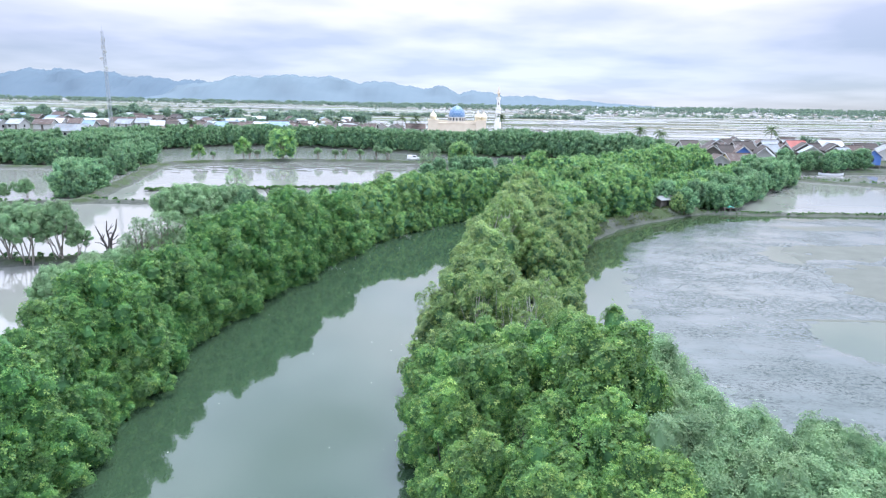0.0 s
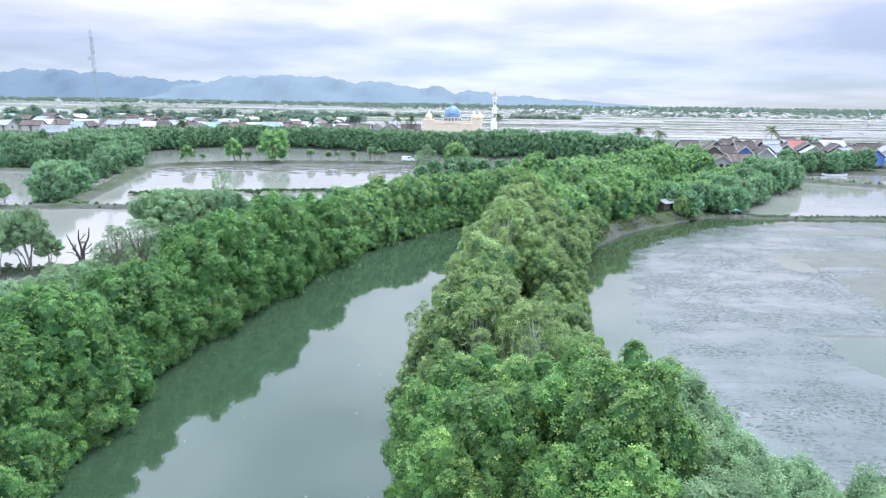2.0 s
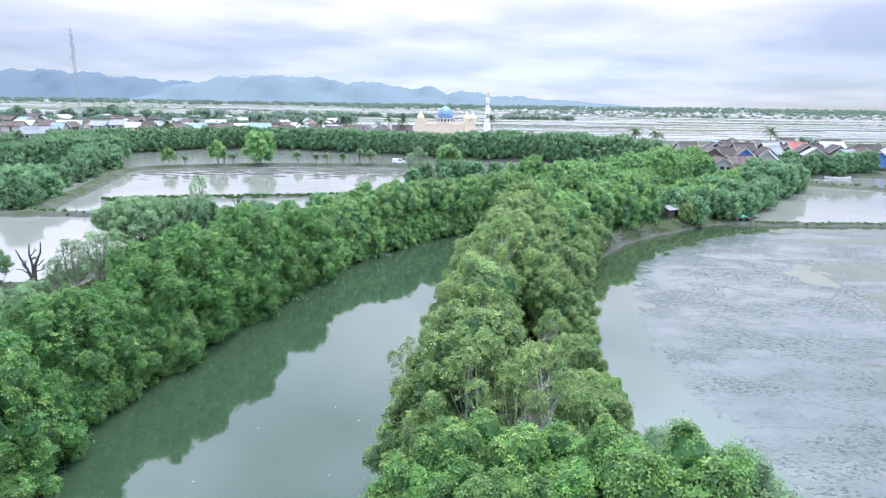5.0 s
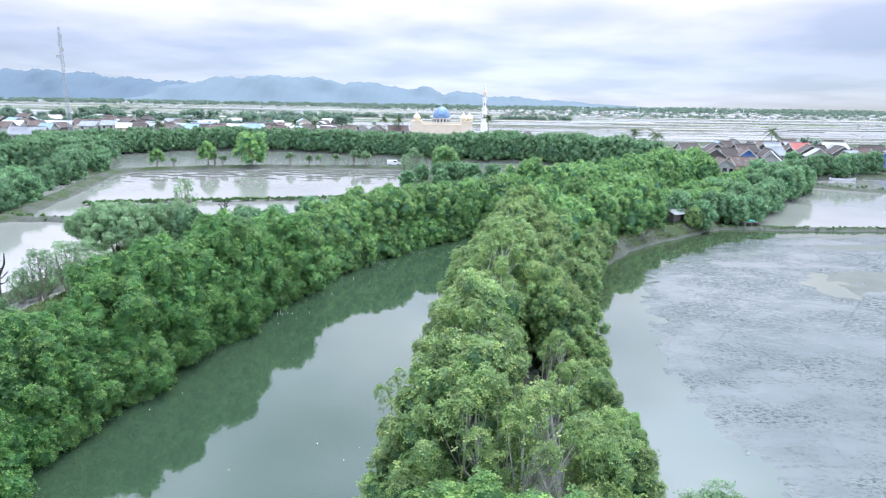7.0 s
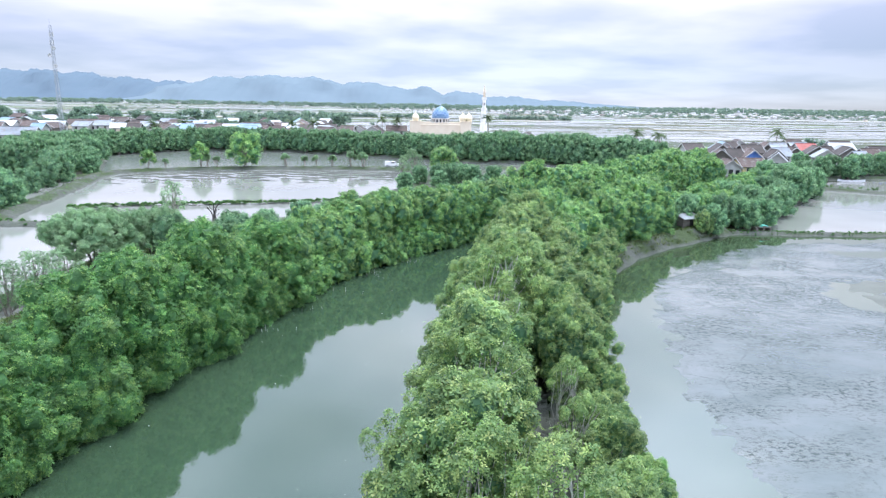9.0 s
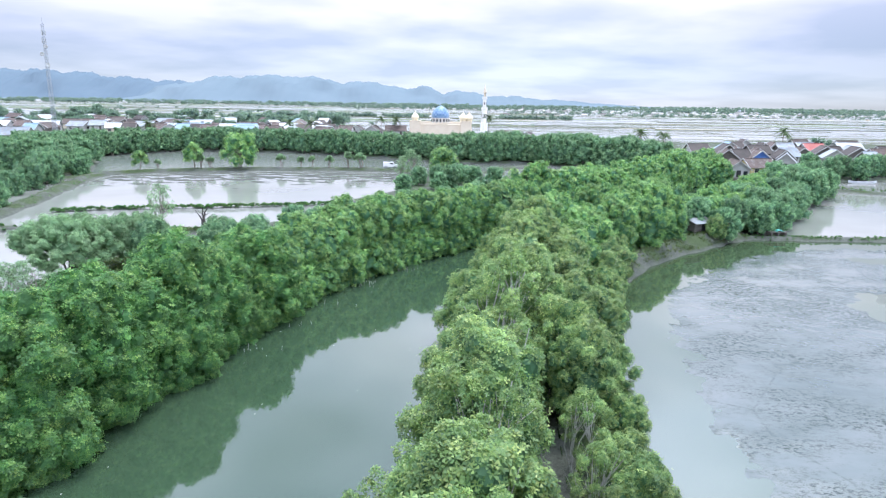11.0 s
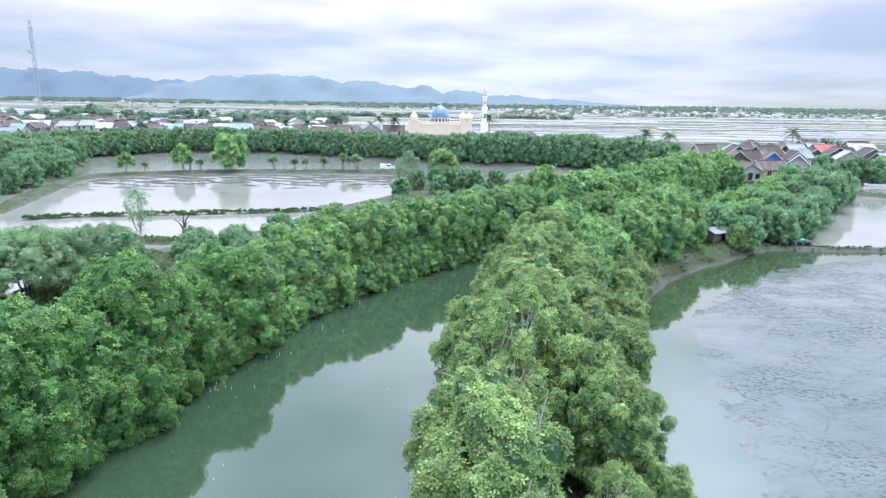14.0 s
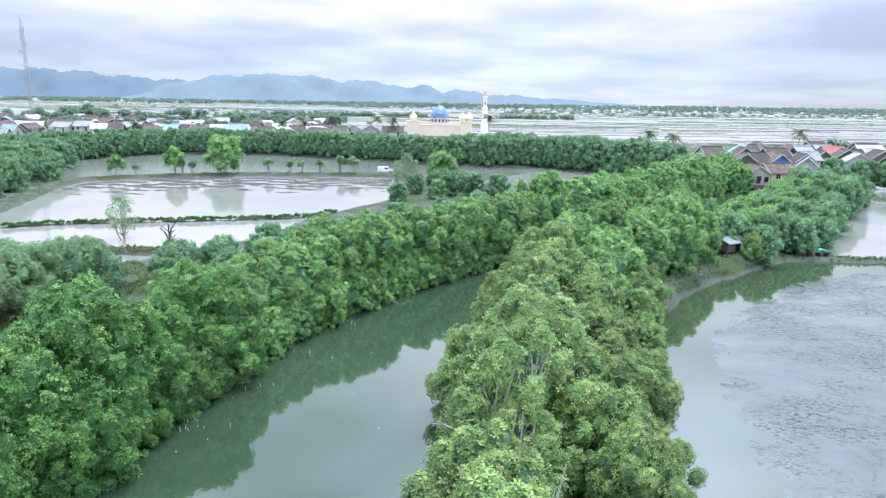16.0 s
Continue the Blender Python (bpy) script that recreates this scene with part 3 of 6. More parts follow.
def bar_height(px, py):
    """Darker bars of firmer mud, a little above the rest."""
    h = np.full(px.shape, -0.2)
    for bar in BARS:
        h = np.maximum(h, 0.05 + 0.02 * np.minimum(0, inside_by(px, py, bar) - 0.9 + 1.1 * wobble(px, py * 1.6, 0.7) + 0.5 * wobble(py, px, 1.9)))
    h = np.maximum(h, 0.10 - 0.35 * line_distance(px, py, [(30.6, 50.7), (36, 50.9), (43, 50.8), (56, 51.4)]) + 0.03 * wobble(px, py, 2.6))
    return np.maximum(h, -0.2)


tagged(mesh_object("ground_pond_mud", *sheet_mesh(steps((15, 48, 0.25), (48, 70, 0.6), (70, 150, 2)), steps((18, 102, 0.28)), mud_height), MUD, smooth=True),
                  "wet grey mud and algae mat breaking the pond surface", "mud flat", kind="structure")


BARMUD = surface("firm_olive_mud", (0.078, 0.088, 0.072), (0.128, 0.138, 0.118), 0.4, 3.5, 0.7, 0.4)
tagged(mesh_object("ground_mud_bars", *sheet_mesh(steps((29, 62, 0.3)), steps((49, 84, 0.3)), bar_height), BARMUD, smooth=True),
                  "olive grey mud bars and a low mud ridge in the drained pond", "mud flat", kind="structure")
WESTMUD = surface("dark_wet_mud", (0.055, 0.06, 0.052), (0.11, 0.118, 0.105), 0.5, 4, 0.95, 0.3)
WESTMUD.node_tree.nodes["Principled BSDF"].inputs["Specular IOR Level"].default_value = 0.1


def west_mud_height(px, py):
    h = -0.025 + 0.07 * wobble(px, py * 2.4, 0.33) + 0.05 * wobble(py * 2, px, 0.6) + 0.03 * wobble(px + py, py, 1.3)
    band = np.clip((py - 150 - 0.15 * (px + 40)) / 14, -0.6, 1) * 0.09 - 0.05
    edge = [(-72, 140), (-72, 164), (-60, 173), (-30, 179), (-8, 177), (-8, 140)]
    d = np.where(within(px, py, edge), line_distance(px, py, edge + edge[:1]), -1.0)
    return np.where(d > 0, np.maximum(np.minimum(h + band, 0.07), -0.2), -0.3)


tagged(mesh_object("ground_mud_streaks", *sheet_mesh(steps((-74, -6, 0.5)), steps((138, 180, 0.4)), west_mud_height), WESTMUD, smooth=True),
                  "dark mud streaks breaking a shallow pond", "mud flat", kind="structure")


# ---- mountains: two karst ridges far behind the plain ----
# distance haze is put into the ridge colour and a faint glow
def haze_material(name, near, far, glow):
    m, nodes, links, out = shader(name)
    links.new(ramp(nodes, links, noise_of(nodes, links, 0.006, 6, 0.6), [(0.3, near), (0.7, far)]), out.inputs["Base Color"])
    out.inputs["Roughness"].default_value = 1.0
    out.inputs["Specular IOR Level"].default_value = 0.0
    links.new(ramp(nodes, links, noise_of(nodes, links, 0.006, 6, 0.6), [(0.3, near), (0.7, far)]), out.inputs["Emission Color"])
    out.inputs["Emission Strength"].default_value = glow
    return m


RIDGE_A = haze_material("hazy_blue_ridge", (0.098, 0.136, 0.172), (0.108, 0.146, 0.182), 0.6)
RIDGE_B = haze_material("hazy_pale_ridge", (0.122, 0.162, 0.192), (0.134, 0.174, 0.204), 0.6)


def ridge(name, y, crest, rough, material, label, seed):
    xs = np.linspace(crest[0][0], crest[-1][0], 260)
    top = np.interp(xs, [c[0] for c in crest], [c[1] for c in crest])
    for k, (f, a) in enumerate(((0.011, 0.5), (0.027, 0.3), (0.061, 0.2), (0.13, 0.1))):
        top = top + rough * a * (np.abs(np.sin(xs * f + seed * (k + 1.3))) * 2 - 1.2) * np.clip(top / 60, 0, 1)
    rows = [(0.0, -420), (0.35, -300), (0.6, -210), (0.82, -120), (1.0, 0), (0.6, 160), (0.0, 300)]
    verts, n = [], len(xs)
    for k, dy in rows:
        for i, x in enumerate(xs):
            verts.append((x, y + dy + 40 * math.sin(x * 0.013 + dy), max(-2.0, top[i] * k * (1 + 0.10 * math.sin(x * 0.021 + dy * 0.03) * (k < 1)) - 2 * (k == 0))))
    faces = [(r * n + i, r * n + i + 1, (r + 1) * n + i + 1, (r + 1) * n + i) for r in range(len(rows) - 1) for i in range(n - 1)]
    return tagged(mesh_object(name, verts, faces, material, smooth=True), label, "mountains", kind="structure")


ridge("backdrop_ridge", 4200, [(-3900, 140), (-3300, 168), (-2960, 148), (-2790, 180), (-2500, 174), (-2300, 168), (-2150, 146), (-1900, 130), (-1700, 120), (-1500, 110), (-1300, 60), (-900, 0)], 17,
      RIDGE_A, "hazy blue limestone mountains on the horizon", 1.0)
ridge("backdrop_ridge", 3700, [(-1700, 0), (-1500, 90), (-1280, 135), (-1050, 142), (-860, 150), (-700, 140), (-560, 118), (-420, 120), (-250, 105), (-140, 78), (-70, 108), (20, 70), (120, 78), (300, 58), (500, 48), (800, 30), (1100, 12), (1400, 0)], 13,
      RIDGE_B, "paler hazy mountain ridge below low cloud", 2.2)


# ---- trees ----
_ico = bmesh.new()
bmesh.ops.create_icosphere(_ico, subdivisions=2, radius=1.0)
ICO_V = np.array([v.co[:] for v in _ico.verts])
ICO_F = [tuple(v.index for v in f.verts) for f in _ico.faces]
_ico.free()
_ico = bmesh.new()
bmesh.ops.create_icosphere(_ico, subdivisions=1, radius=1.0)
ICO12_V = np.array([v.co[:] for v in _ico.verts])
ICO12_F = [tuple(v.index for v in f.verts) for f in _ico.faces]
_ico.free()


def clusters(points, axes, leaves, length, width, rng, droop=(0.25, 1.1)):
    """Leaf rosettes: from each point leaves fan out round its axis. All leaves of a rosette share one vertex."""
    n = len(points)
    ref = np.where(abs(axes[:, 2:3]) > 0.9, [[1.0, 0, 0]], [[0, 0, 1.0]])
    u = np.cross(axes, ref)
    u /= np.linalg.norm(u, axis=1, keepdims=True)
    v = np.cross(axes, u)
    size = rng.uniform(0.75, 1.25, (n, 1))
    verts = [points]
    turn = rng.uniform(0, 6.28, n)
    for k in range(leaves):
        a = (turn + 2 * np.pi * k / leaves + rng.uniform(-0.35, 0.35, n))[:, None]
        t = rng.uniform(*droop, n)[:, None]
        flatd = np.cos(a) * u + np.sin(a) * v
        d = flatd * np.cos(t) + axes * np.sin(t)
        side = np.cross(axes, flatd)
        tip = points + d * length * size
        verts += [tip + side * width * size, tip - side * width * size]
    verts = np.stack(verts, 1).reshape(-1, 3)
    per = 1 + 2 * leaves
    base = np.arange(n)[:, None] * per
    blades = [np.concatenate([base, base + 1 + 2 * k, base + 2 + 2 * k], 1) for k in range(leaves)]
    return verts, np.concatenate(blades, 0)


_ico = bmesh.new()
bmesh.ops.create_icosphere(_ico, subdivisions=3, radius=1.0)
ICO162_V = np.array([v.co[:] for v in _ico.verts])
ICO162_F = [tuple(v.index for v in f.verts) for f in _ico.faces]
_ico.free()


def crown_shape(rng):
    """The uneven outline of one crown: its reach from the axis at a share k of its height and an angle a."""
    p = rng.uniform(0, 6.28, 4)

    def reach(k, a):
        body = np.where(k < 0.42, 0.74 + 0.26 * np.sin(np.clip(k / 0.42, 0, 1) * 1.5708), np.sqrt(np.clip(1 - (np.maximum(k - 0.42, 0) / 0.60) ** 2.3, 0, 1)))
        return body * (1 + 0.15 * np.sin(2 * a + p[0] + 1.5 * k) + 0.14 * np.sin(3 * a + p[1] - 4 * k) + 0.07 * np.sin(7 * a + p[2] + 8 * k))
    return reach


def plumed_crown(rng, high, wide, foot, plumes, girth, rosettes):
    """Leaf points and axes: many upright plumes of leaves packed round one uneven crown, and its shape."""
    reach = crown_shape(rng)
    base, tall = foot * high, high * (1 - foot)
    # turned by the golden angle up the crown, so that no side is bare; the rest closes the top
    top = plumes // 5
    k = np.concatenate([rng.uniform(0.86, 1.0, top), np.clip((np.arange(plumes - top) + rng.uniform(0, 1, plumes - top)) / (plumes - top), 0, 1)])
    a = np.arange(plumes) * 2.39996 + rng.uniform(-0.35, 0.35, plumes)
    r = reach(k, a) * wide * np.where(np.arange(plumes) < top, np.sqrt(rng.random(plumes)) * 0.95, rng.uniform(0.68, 1.02, plumes))
    centre = np.stack([np.cos(a) * r, np.sin(a) * r, base + tall * k * rng.uniform(0.86, 1.03, plumes) - girth * 0.5], 1)
    axis = np.stack([np.cos(a) * (1.1 - k), np.sin(a) * (1.1 - k), 0.45 + 0.7 * k], 1) + rng.normal(size=(plumes, 3)) * 0.16
    axis /= np.linalg.norm(axis, axis=1, keepdims=True)
    size = girth * rng.uniform(0.55, 1.35, plumes)
    which = rng.choice(plumes, rosettes, p=size ** 2 / (size ** 2).sum())
    d = rng.normal(size=(rosettes, 3)) + axis[which] * 0.9
    d /= np.linalg.norm(d, axis=1, keepdims=True)
    along_axis = (d * axis[which]).sum(1, keepdims=True) * axis[which]
    fringe = rng.uniform(0.80, 1.04, (rosettes, 1)) + 0.25 * (rng.random((rosettes, 1)) < 0.04)
    pts = centre[which] + (d + 0.55 * along_axis) * size[which][:, None] * fringe
    # a thinner layer of leaves between the plumes
    loose = rng.random(rosettes) < 0.12
    kk, aa = rng.random(rosettes) ** 0.8, rng.uniform(0, 6.28, rosettes)
    rr = reach(kk, aa) * wide * rng.uniform(0.70, 0.95, rosettes) * np.where(kk > 0.9, np.sqrt(rng.random(rosettes)) + 0.3, 1)
    pts[loose] = np.stack([np.cos(aa) * rr, np.sin(aa) * rr, base + tall * kk * 0.95], 1)[loose]
    d[loose] = np.stack([np.cos(aa), np.sin(aa), 0.3 + kk], 1)[loose] * 0.75
    keep = pts[:, 2] > 0.12
    return pts[keep], d[keep], reach, base, tall, centre, axis, size


def crown_lobes(rng, high, wide, count, foot, lean=0.0, small=1.0):
    """Centres and radii of the leafy heads of one crown."""
    lobes = [(np.array([lean, 0, high - 0.36 * wide * small]), 0.42 * wide * small)]
    for i in range(count - 1):
        a = 2.4 * i + rng.uniform(-0.5, 0.5)
        k = (i + 0.5) / (count - 1)
        z = high * (0.9 - (0.9 - foot) * k ** (1.0 if foot < 0.16 else 1.2))
        out = wide * (0.40 + 0.33 * math.sin(min(1.0, k * 1.25) * math.pi * 0.62)) * rng.uniform(0.8, 1.15)
        lobes.append((np.array([math.cos(a) * out + lean * (1 - k), math.sin(a) * out, z]), wide * small * rng.uniform(0.26, 0.38)))
    return lobes


def make_tree(name, seed, high, wide, heads, foot, rosettes, leaves, length, width, leaf, inner, stems=4, roots=6, core=0.62, bark=None, label="", category="tree", squash=1.05, up=0.75, fine=True, girth=1.0, small=1.0, spread=1.0, plumes=0, plume=0.42):
    """plumes: a closed crown of that many upright plumes; none: an open one of round heads."""
    rng = np.random.default_rng(seed)
    tree = new(name)
    lobes = crown_lobes(rng, high, wide, heads, foot, small=small)
    if plumes:
        pts, axs, reach, base, tall, centres, leans, sizes = plumed_crown(rng, high, wide, foot, plumes, plume, rosettes)
    else:
        pts, axs = [], []
        area = sum(r * r for _, r in lobes)
        for c, r in lobes:
            n = int(rosettes * r * r / area * 1.7)
            d = rng.normal(size=(n, 3))
            d[:, 2] += 0.35
            d /= np.linalg.norm(d, axis=1, keepdims=True)
            p = c + d * np.array([r, r, r * squash]) * (np.where(rng.random((n, 1)) < 0.72, rng.uniform(0.88, 1.12, (n, 1)), rng.uniform(0.62, 0.88, (n, 1))) + 0.10 * np.sin(d[:, :1] * 9 + seed) * np.sin(d[:, 1:2] * 8))
            keep = p[:, 2] > 0.15
            for c2, r2 in lobes:
                if c2 is not c:
                    keep &= np.linalg.norm((p - c2) / [1, 1, squash], axis=1) > 0.74 * r2
            pts.append(p[keep])
            axs.append(d[keep])
        pts, axs = np.concatenate(pts), np.concatenate(axs)
        if len(pts) > rosettes:
            pick = rng.permutation(len(pts))[:rosettes]
            pts, axs = pts[pick], axs[pick]
    # leaves lie along the skin of their plume, a little turned up to the light
    axs = axs + np.array([0, 0, up * 0.35]) + rng.normal(size=axs.shape) * 0.22
    axs /= np.linalg.norm(axs, axis=1, keepdims=True)
    verts, quads = clusters(pts, axs, leaves, length, width, rng, (-0.2, 0.6))
    verts, faces, slots = list(verts), [tuple(q) for q in quads], [0] * len(quads)
    # a darker body fills the crown and stands in for its shaded inside
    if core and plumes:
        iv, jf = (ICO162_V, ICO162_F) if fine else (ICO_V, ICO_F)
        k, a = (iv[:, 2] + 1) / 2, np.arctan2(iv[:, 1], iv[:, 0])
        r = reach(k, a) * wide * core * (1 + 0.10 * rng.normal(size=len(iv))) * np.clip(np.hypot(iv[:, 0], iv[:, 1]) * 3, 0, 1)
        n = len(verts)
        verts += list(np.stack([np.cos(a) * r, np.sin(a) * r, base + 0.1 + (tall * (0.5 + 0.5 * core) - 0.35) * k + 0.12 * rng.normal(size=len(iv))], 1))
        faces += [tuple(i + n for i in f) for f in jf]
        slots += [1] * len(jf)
        # each plume has a solid heart in the inner colour that carries shade
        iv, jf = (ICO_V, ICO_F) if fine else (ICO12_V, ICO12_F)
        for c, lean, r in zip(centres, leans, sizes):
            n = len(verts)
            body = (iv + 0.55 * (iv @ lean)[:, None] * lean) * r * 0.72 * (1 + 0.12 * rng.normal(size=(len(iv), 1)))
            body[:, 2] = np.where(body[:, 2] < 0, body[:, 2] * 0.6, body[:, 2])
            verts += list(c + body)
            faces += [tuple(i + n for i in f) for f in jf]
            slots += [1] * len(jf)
    elif core:
        for c, r in lobes:
            n = len(verts)
            iv, jf = (ICO_V, ICO_F) if fine else (ICO12_V, ICO12_F)
            k = core * r * (1 + 0.16 * rng.normal(size=(len(iv), 1)))
            verts += list(c + iv * k * np.array([1, 1, squash]))
            faces += [tuple(i + n for i in f) for f in jf]
            slots += [1] * len(jf)
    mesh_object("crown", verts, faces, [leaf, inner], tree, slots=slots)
    pieces = []
    for i in range(stems):
        c, r = lobes[(i * 2) % len(lobes)]
        a = rng.uniform(0, 6.28)
        foot_at = np.array([math.cos(a), math.sin(a), 0]) * rng.uniform(0.05, 0.3) * spread * min(wide, 2.0)
        foot_at[2] = -0.5
        bend = (foot_at + c) / 2 + rng.normal(size=3) * [0.25, 0.25, 0.1] + np.array([foot_at[0] - c[0], foot_at[1] - c[1], 0]) * 0.15
        tip = c + np.array([0, 0, r * 0.4])
        g = (0.045 + 0.012 * high) * girth
        pieces.append(tube([foot_at, (foot_at * 0.6 + bend * 0.4), bend, c, tip], [g, g * 0.85, g * 0.7, g * 0.45, g * 0.15], 6))
        for _ in range(3):
            e = c + rng.normal(size=3) * r * 0.55
            pieces.append(tube([bend, (bend + e) / 2 + rng.normal(size=3) * 0.12, e], [g * 0.4, g * 0.3, g * 0.1], 4))
    for i in range(roots):
        a = 6.28 * i / roots + rng.uniform(-0.3, 0.3)
        s, h = rng.uniform(0.5, 1.1), rng.uniform(0.5, 1.1)
        pieces.append(tube([(0, 0, h), (math.cos(a) * s * 0.5, math.sin(a) * s * 0.5, h * 0.85), (math.cos(a) * s * 0.9, math.sin(a) * s * 0.9, h * 0.3), (math.cos(a) * s, math.sin(a) * s, -0.6)], [0.05, 0.045, 0.035, 0.03], 4))
    mesh_object("trunk", *grown(pieces), bark or BARK, tree, smooth=True)
    return tagged(tree, label, category)


def plant(kinds, x, y, rng, size=1.0, spin=True, sink=0.0, group=""):
    """One more tree of a kind, on the ground at (x, y)."""
    src = kinds[rng.integers(len(kinds))]
    z = float(max(ground_height(np.array([x]), np.array([y]))[0], -0.35)) - sink
    m = pose(x, y, z, 0, 0, rng.uniform(0, 360) if spin else 0) @ Matrix.Diagonal((size * rng.uniform(0.92, 1.08), size * rng.uniform(0.92, 1.08), size * rng.uniform(0.92, 1.08), 1))
    ob = copy_thing(src, m)
    if group:
        ob["group"] = group
    return ob


def along(line, gap, start=0.0):
    """Points every gap metres along a line, with the unit normal to its left."""
    out, need = [], start
    for (ax, ay), (bx, by) in zip(line[:-1], line[1:]):
        n = math.hypot(bx - ax, by - ay)
        while need < n:
            k = need / n
            out.append((ax + (bx - ax) * k, ay + (by - ay) * k, -(by - ay) / n, (bx - ax) / n))
            need += gap
        need -= n
    return out


def arrays_of(model):
    """The mesh of a grown model as arrays: vertices, faces, material slots (leaf, inner leaf, bark)."""
    V, F, S, n = [], [], [], 0
    for o in model.children:
        me = o.data
        v = np.empty(len(me.vertices) * 3)
        me.vertices.foreach_get("co", v)
        V.append(v.reshape(-1, 3))
        F += [tuple(i + n for i in p.vertices) for p in me.polygons]
        S += [2] * len(me.polygons) if o.name.startswith("trunk") else [p.material_index for p in me.polygons]
        n += len(me.vertices)
    return np.concatenate(V), F, S


def scatter_stuff(name, spots, kinds, label, category):
    """Whole plants joined into one mesh: (model arrays, x, y, z, size, turn)."""
    V, F, S, n = [], [], [], 0
    for (verts, faces, slots), x, y, z, size, turn in spots:
        c, s = math.cos(turn), math.sin(turn)
        V.append(verts @ np.array([[c, s, 0], [-s, c, 0], [0, 0, 1]]) * size + [x, y, z])
        F += [tuple(i + n for i in q) for q in faces]
        S += slots
        n += len(verts)
    return tagged(mesh_object(name, np.concatenate(V), F, kinds, slots=S), label, category, kind="stuff")


DENSE = "dense glossy green mangrove tree on the muddy river bank"
SOFT = "grey-green fine-leaved mangrove tree on an earth dike"
NEAR = [make_tree("mangrove_tree", 10 + i, 6.5, 2.35, 26, 0.06, 11000, 4, 0.12, 0.043, LEAF, LEAF_IN, bark=BARK_DARK, core=0.66, girth=0.6, label=DENSE, plumes=84, plume=0.56) for i in range(5)]
FRINGE = [make_tree("mangrove_tree", 20 + i, 4.2, 2.0, 22, 0.02, 6200, 4, 0.13, 0.046, LEAF, LEAF_IN, bark=BARK_DARK, core=0.64, label="low mangrove leaning out over the river water", plumes=56, plume=0.52) for i in range(4)]
MID = [make_tree("mangrove_tree", 30 + i, 6.5, 2.5, 20, 0.06, 4600, 4, 0.17, 0.062, BANK, BANK_IN, bark=BARK_DARK, core=0.68, stems=3, roots=3, label=DENSE, plumes=70, plume=0.6) for i in range(4)]
FRINGE_MID = [make_tree("mangrove_tree", 40 + i, 4.2, 2.2, 9, 0.02, 1900, 5, 0.19, 0.062, BANK, BANK_IN, bark=BARK_DARK, core=0.66, stems=3, roots=3, label="low mangrove leaning out over the river water", plumes=60, plume=0.46) for i in range(3)]
FAR = [make_tree("mangrove_tree", 50 + i, 6.4, 2.8, 15, 0.03, 1150, 4, 0.30, 0.10, BANK, BANK_IN, core=0.7, stems=2, roots=0, fine=False, plumes=60, plume=0.55) for i in range(4)]
SPIT = [make_tree("mangrove_tree", 60 + i, 6.9, 2.2, 24, 0.22, 8500, 4, 0.125, 0.042, PALE, PALE_IN, core=0.56, stems=6, bark=PALEBARK, girth=0.5, spread=2.2, label="pale yellow-green mangrove tree on the narrow spit", plumes=54, plume=0.58) for i in range(4)]
SPARSE = [make_tree("mangrove_tree", 70 + i, 6.8, 2.0, 15, 0.36, 2900, 4, 0.11, 0.032, PALE, PALE_IN, stems=10, roots=8, core=0.0, bark=PALEBARK, girth=0.5, spread=2.6, label="open-crowned mangrove tree showing pale slender stems", plumes=25, plume=0.42) for i in range(4)]
FINE = [make_tree("mangrove_tree", 80 + i, 4.6, 1.8, 16, 0.06, 5600, 4, 0.12, 0.040, PALE, PALE_IN, stems=6, roots=6, core=0.56, bark=PALEBARK, girth=0.6, label="low fine-leaved bright green mangrove on the spit", plumes=44, plume=0.5) for i in range(3)]
GREYN = [make_tree("grey_mangrove", 90 + i, 5.2, 2.3, 22, 0.08, 8500, 4, 0.115, 0.028, GREY, GREY_IN, core=0.46, roots=0, girth=0.6, label=SOFT, up=0.4, plumes=90, plume=0.52) for i in range(3)]
GLOSSY = [make_tree("mangrove_tree", 100 + i, 6.9, 2.3, 26, 0.08, 12500, 4, 0.115, 0.042, BRIGHT, LEAF_IN, bark=BARK_DARK, core=0.66, girth=0.6, label="dense glossy bright green mangrove tree on the spit", plumes=74, plume=0.58) for i in range(4)]
GREYM = [make_tree("grey_mangrove", 110 + i, 6.2, 2.7, 14, 0.10, 2700, 5, 0.19, 0.05, DULL, DULL_IN, stems=4, roots=0, core=0.58, label=SOFT, up=0.4, plumes=52, plume=0.72) for i in range(3)]
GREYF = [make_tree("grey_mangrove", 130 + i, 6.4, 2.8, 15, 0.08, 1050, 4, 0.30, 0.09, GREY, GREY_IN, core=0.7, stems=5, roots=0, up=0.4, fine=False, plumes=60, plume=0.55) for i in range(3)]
PRUNED = [make_tree("pruned_tree", 150 + i, 2.6, 1.0, 5, 0.62, 170, 5, 0.30, 0.09, GREY, GREY_IN, stems=2, roots=0, core=0.6, label="small pollarded tree on the earth road beside the pond", fine=False, girth=1.9) for i in range(3)]
UMBRELLA = [make_tree("grey_mangrove", 160 + i, 5.4, 2.2, 9, 0.48, 3200, 4, 0.13, 0.034, GREY, GREY_IN, stems=6, roots=0, core=0.4, girth=0.7, label="grey-green mangrove with bare thin stems on a dike", up=0.4, plumes=46, plume=0.5) for i in range(2)]
BROAD = [make_tree("grey_mangrove", 164 + i, 6.0, 4.6, 30, 0.34, 11000, 4, 0.14, 0.038, GREY, GREY_IN, stems=9, roots=0, core=0.5, small=0.66, girth=0.85, bark=BARK_DARK, label="broad soft grey-green mangrove with a spreading crown", up=0.6, plumes=210, plume=0.52) for i in range(2)]
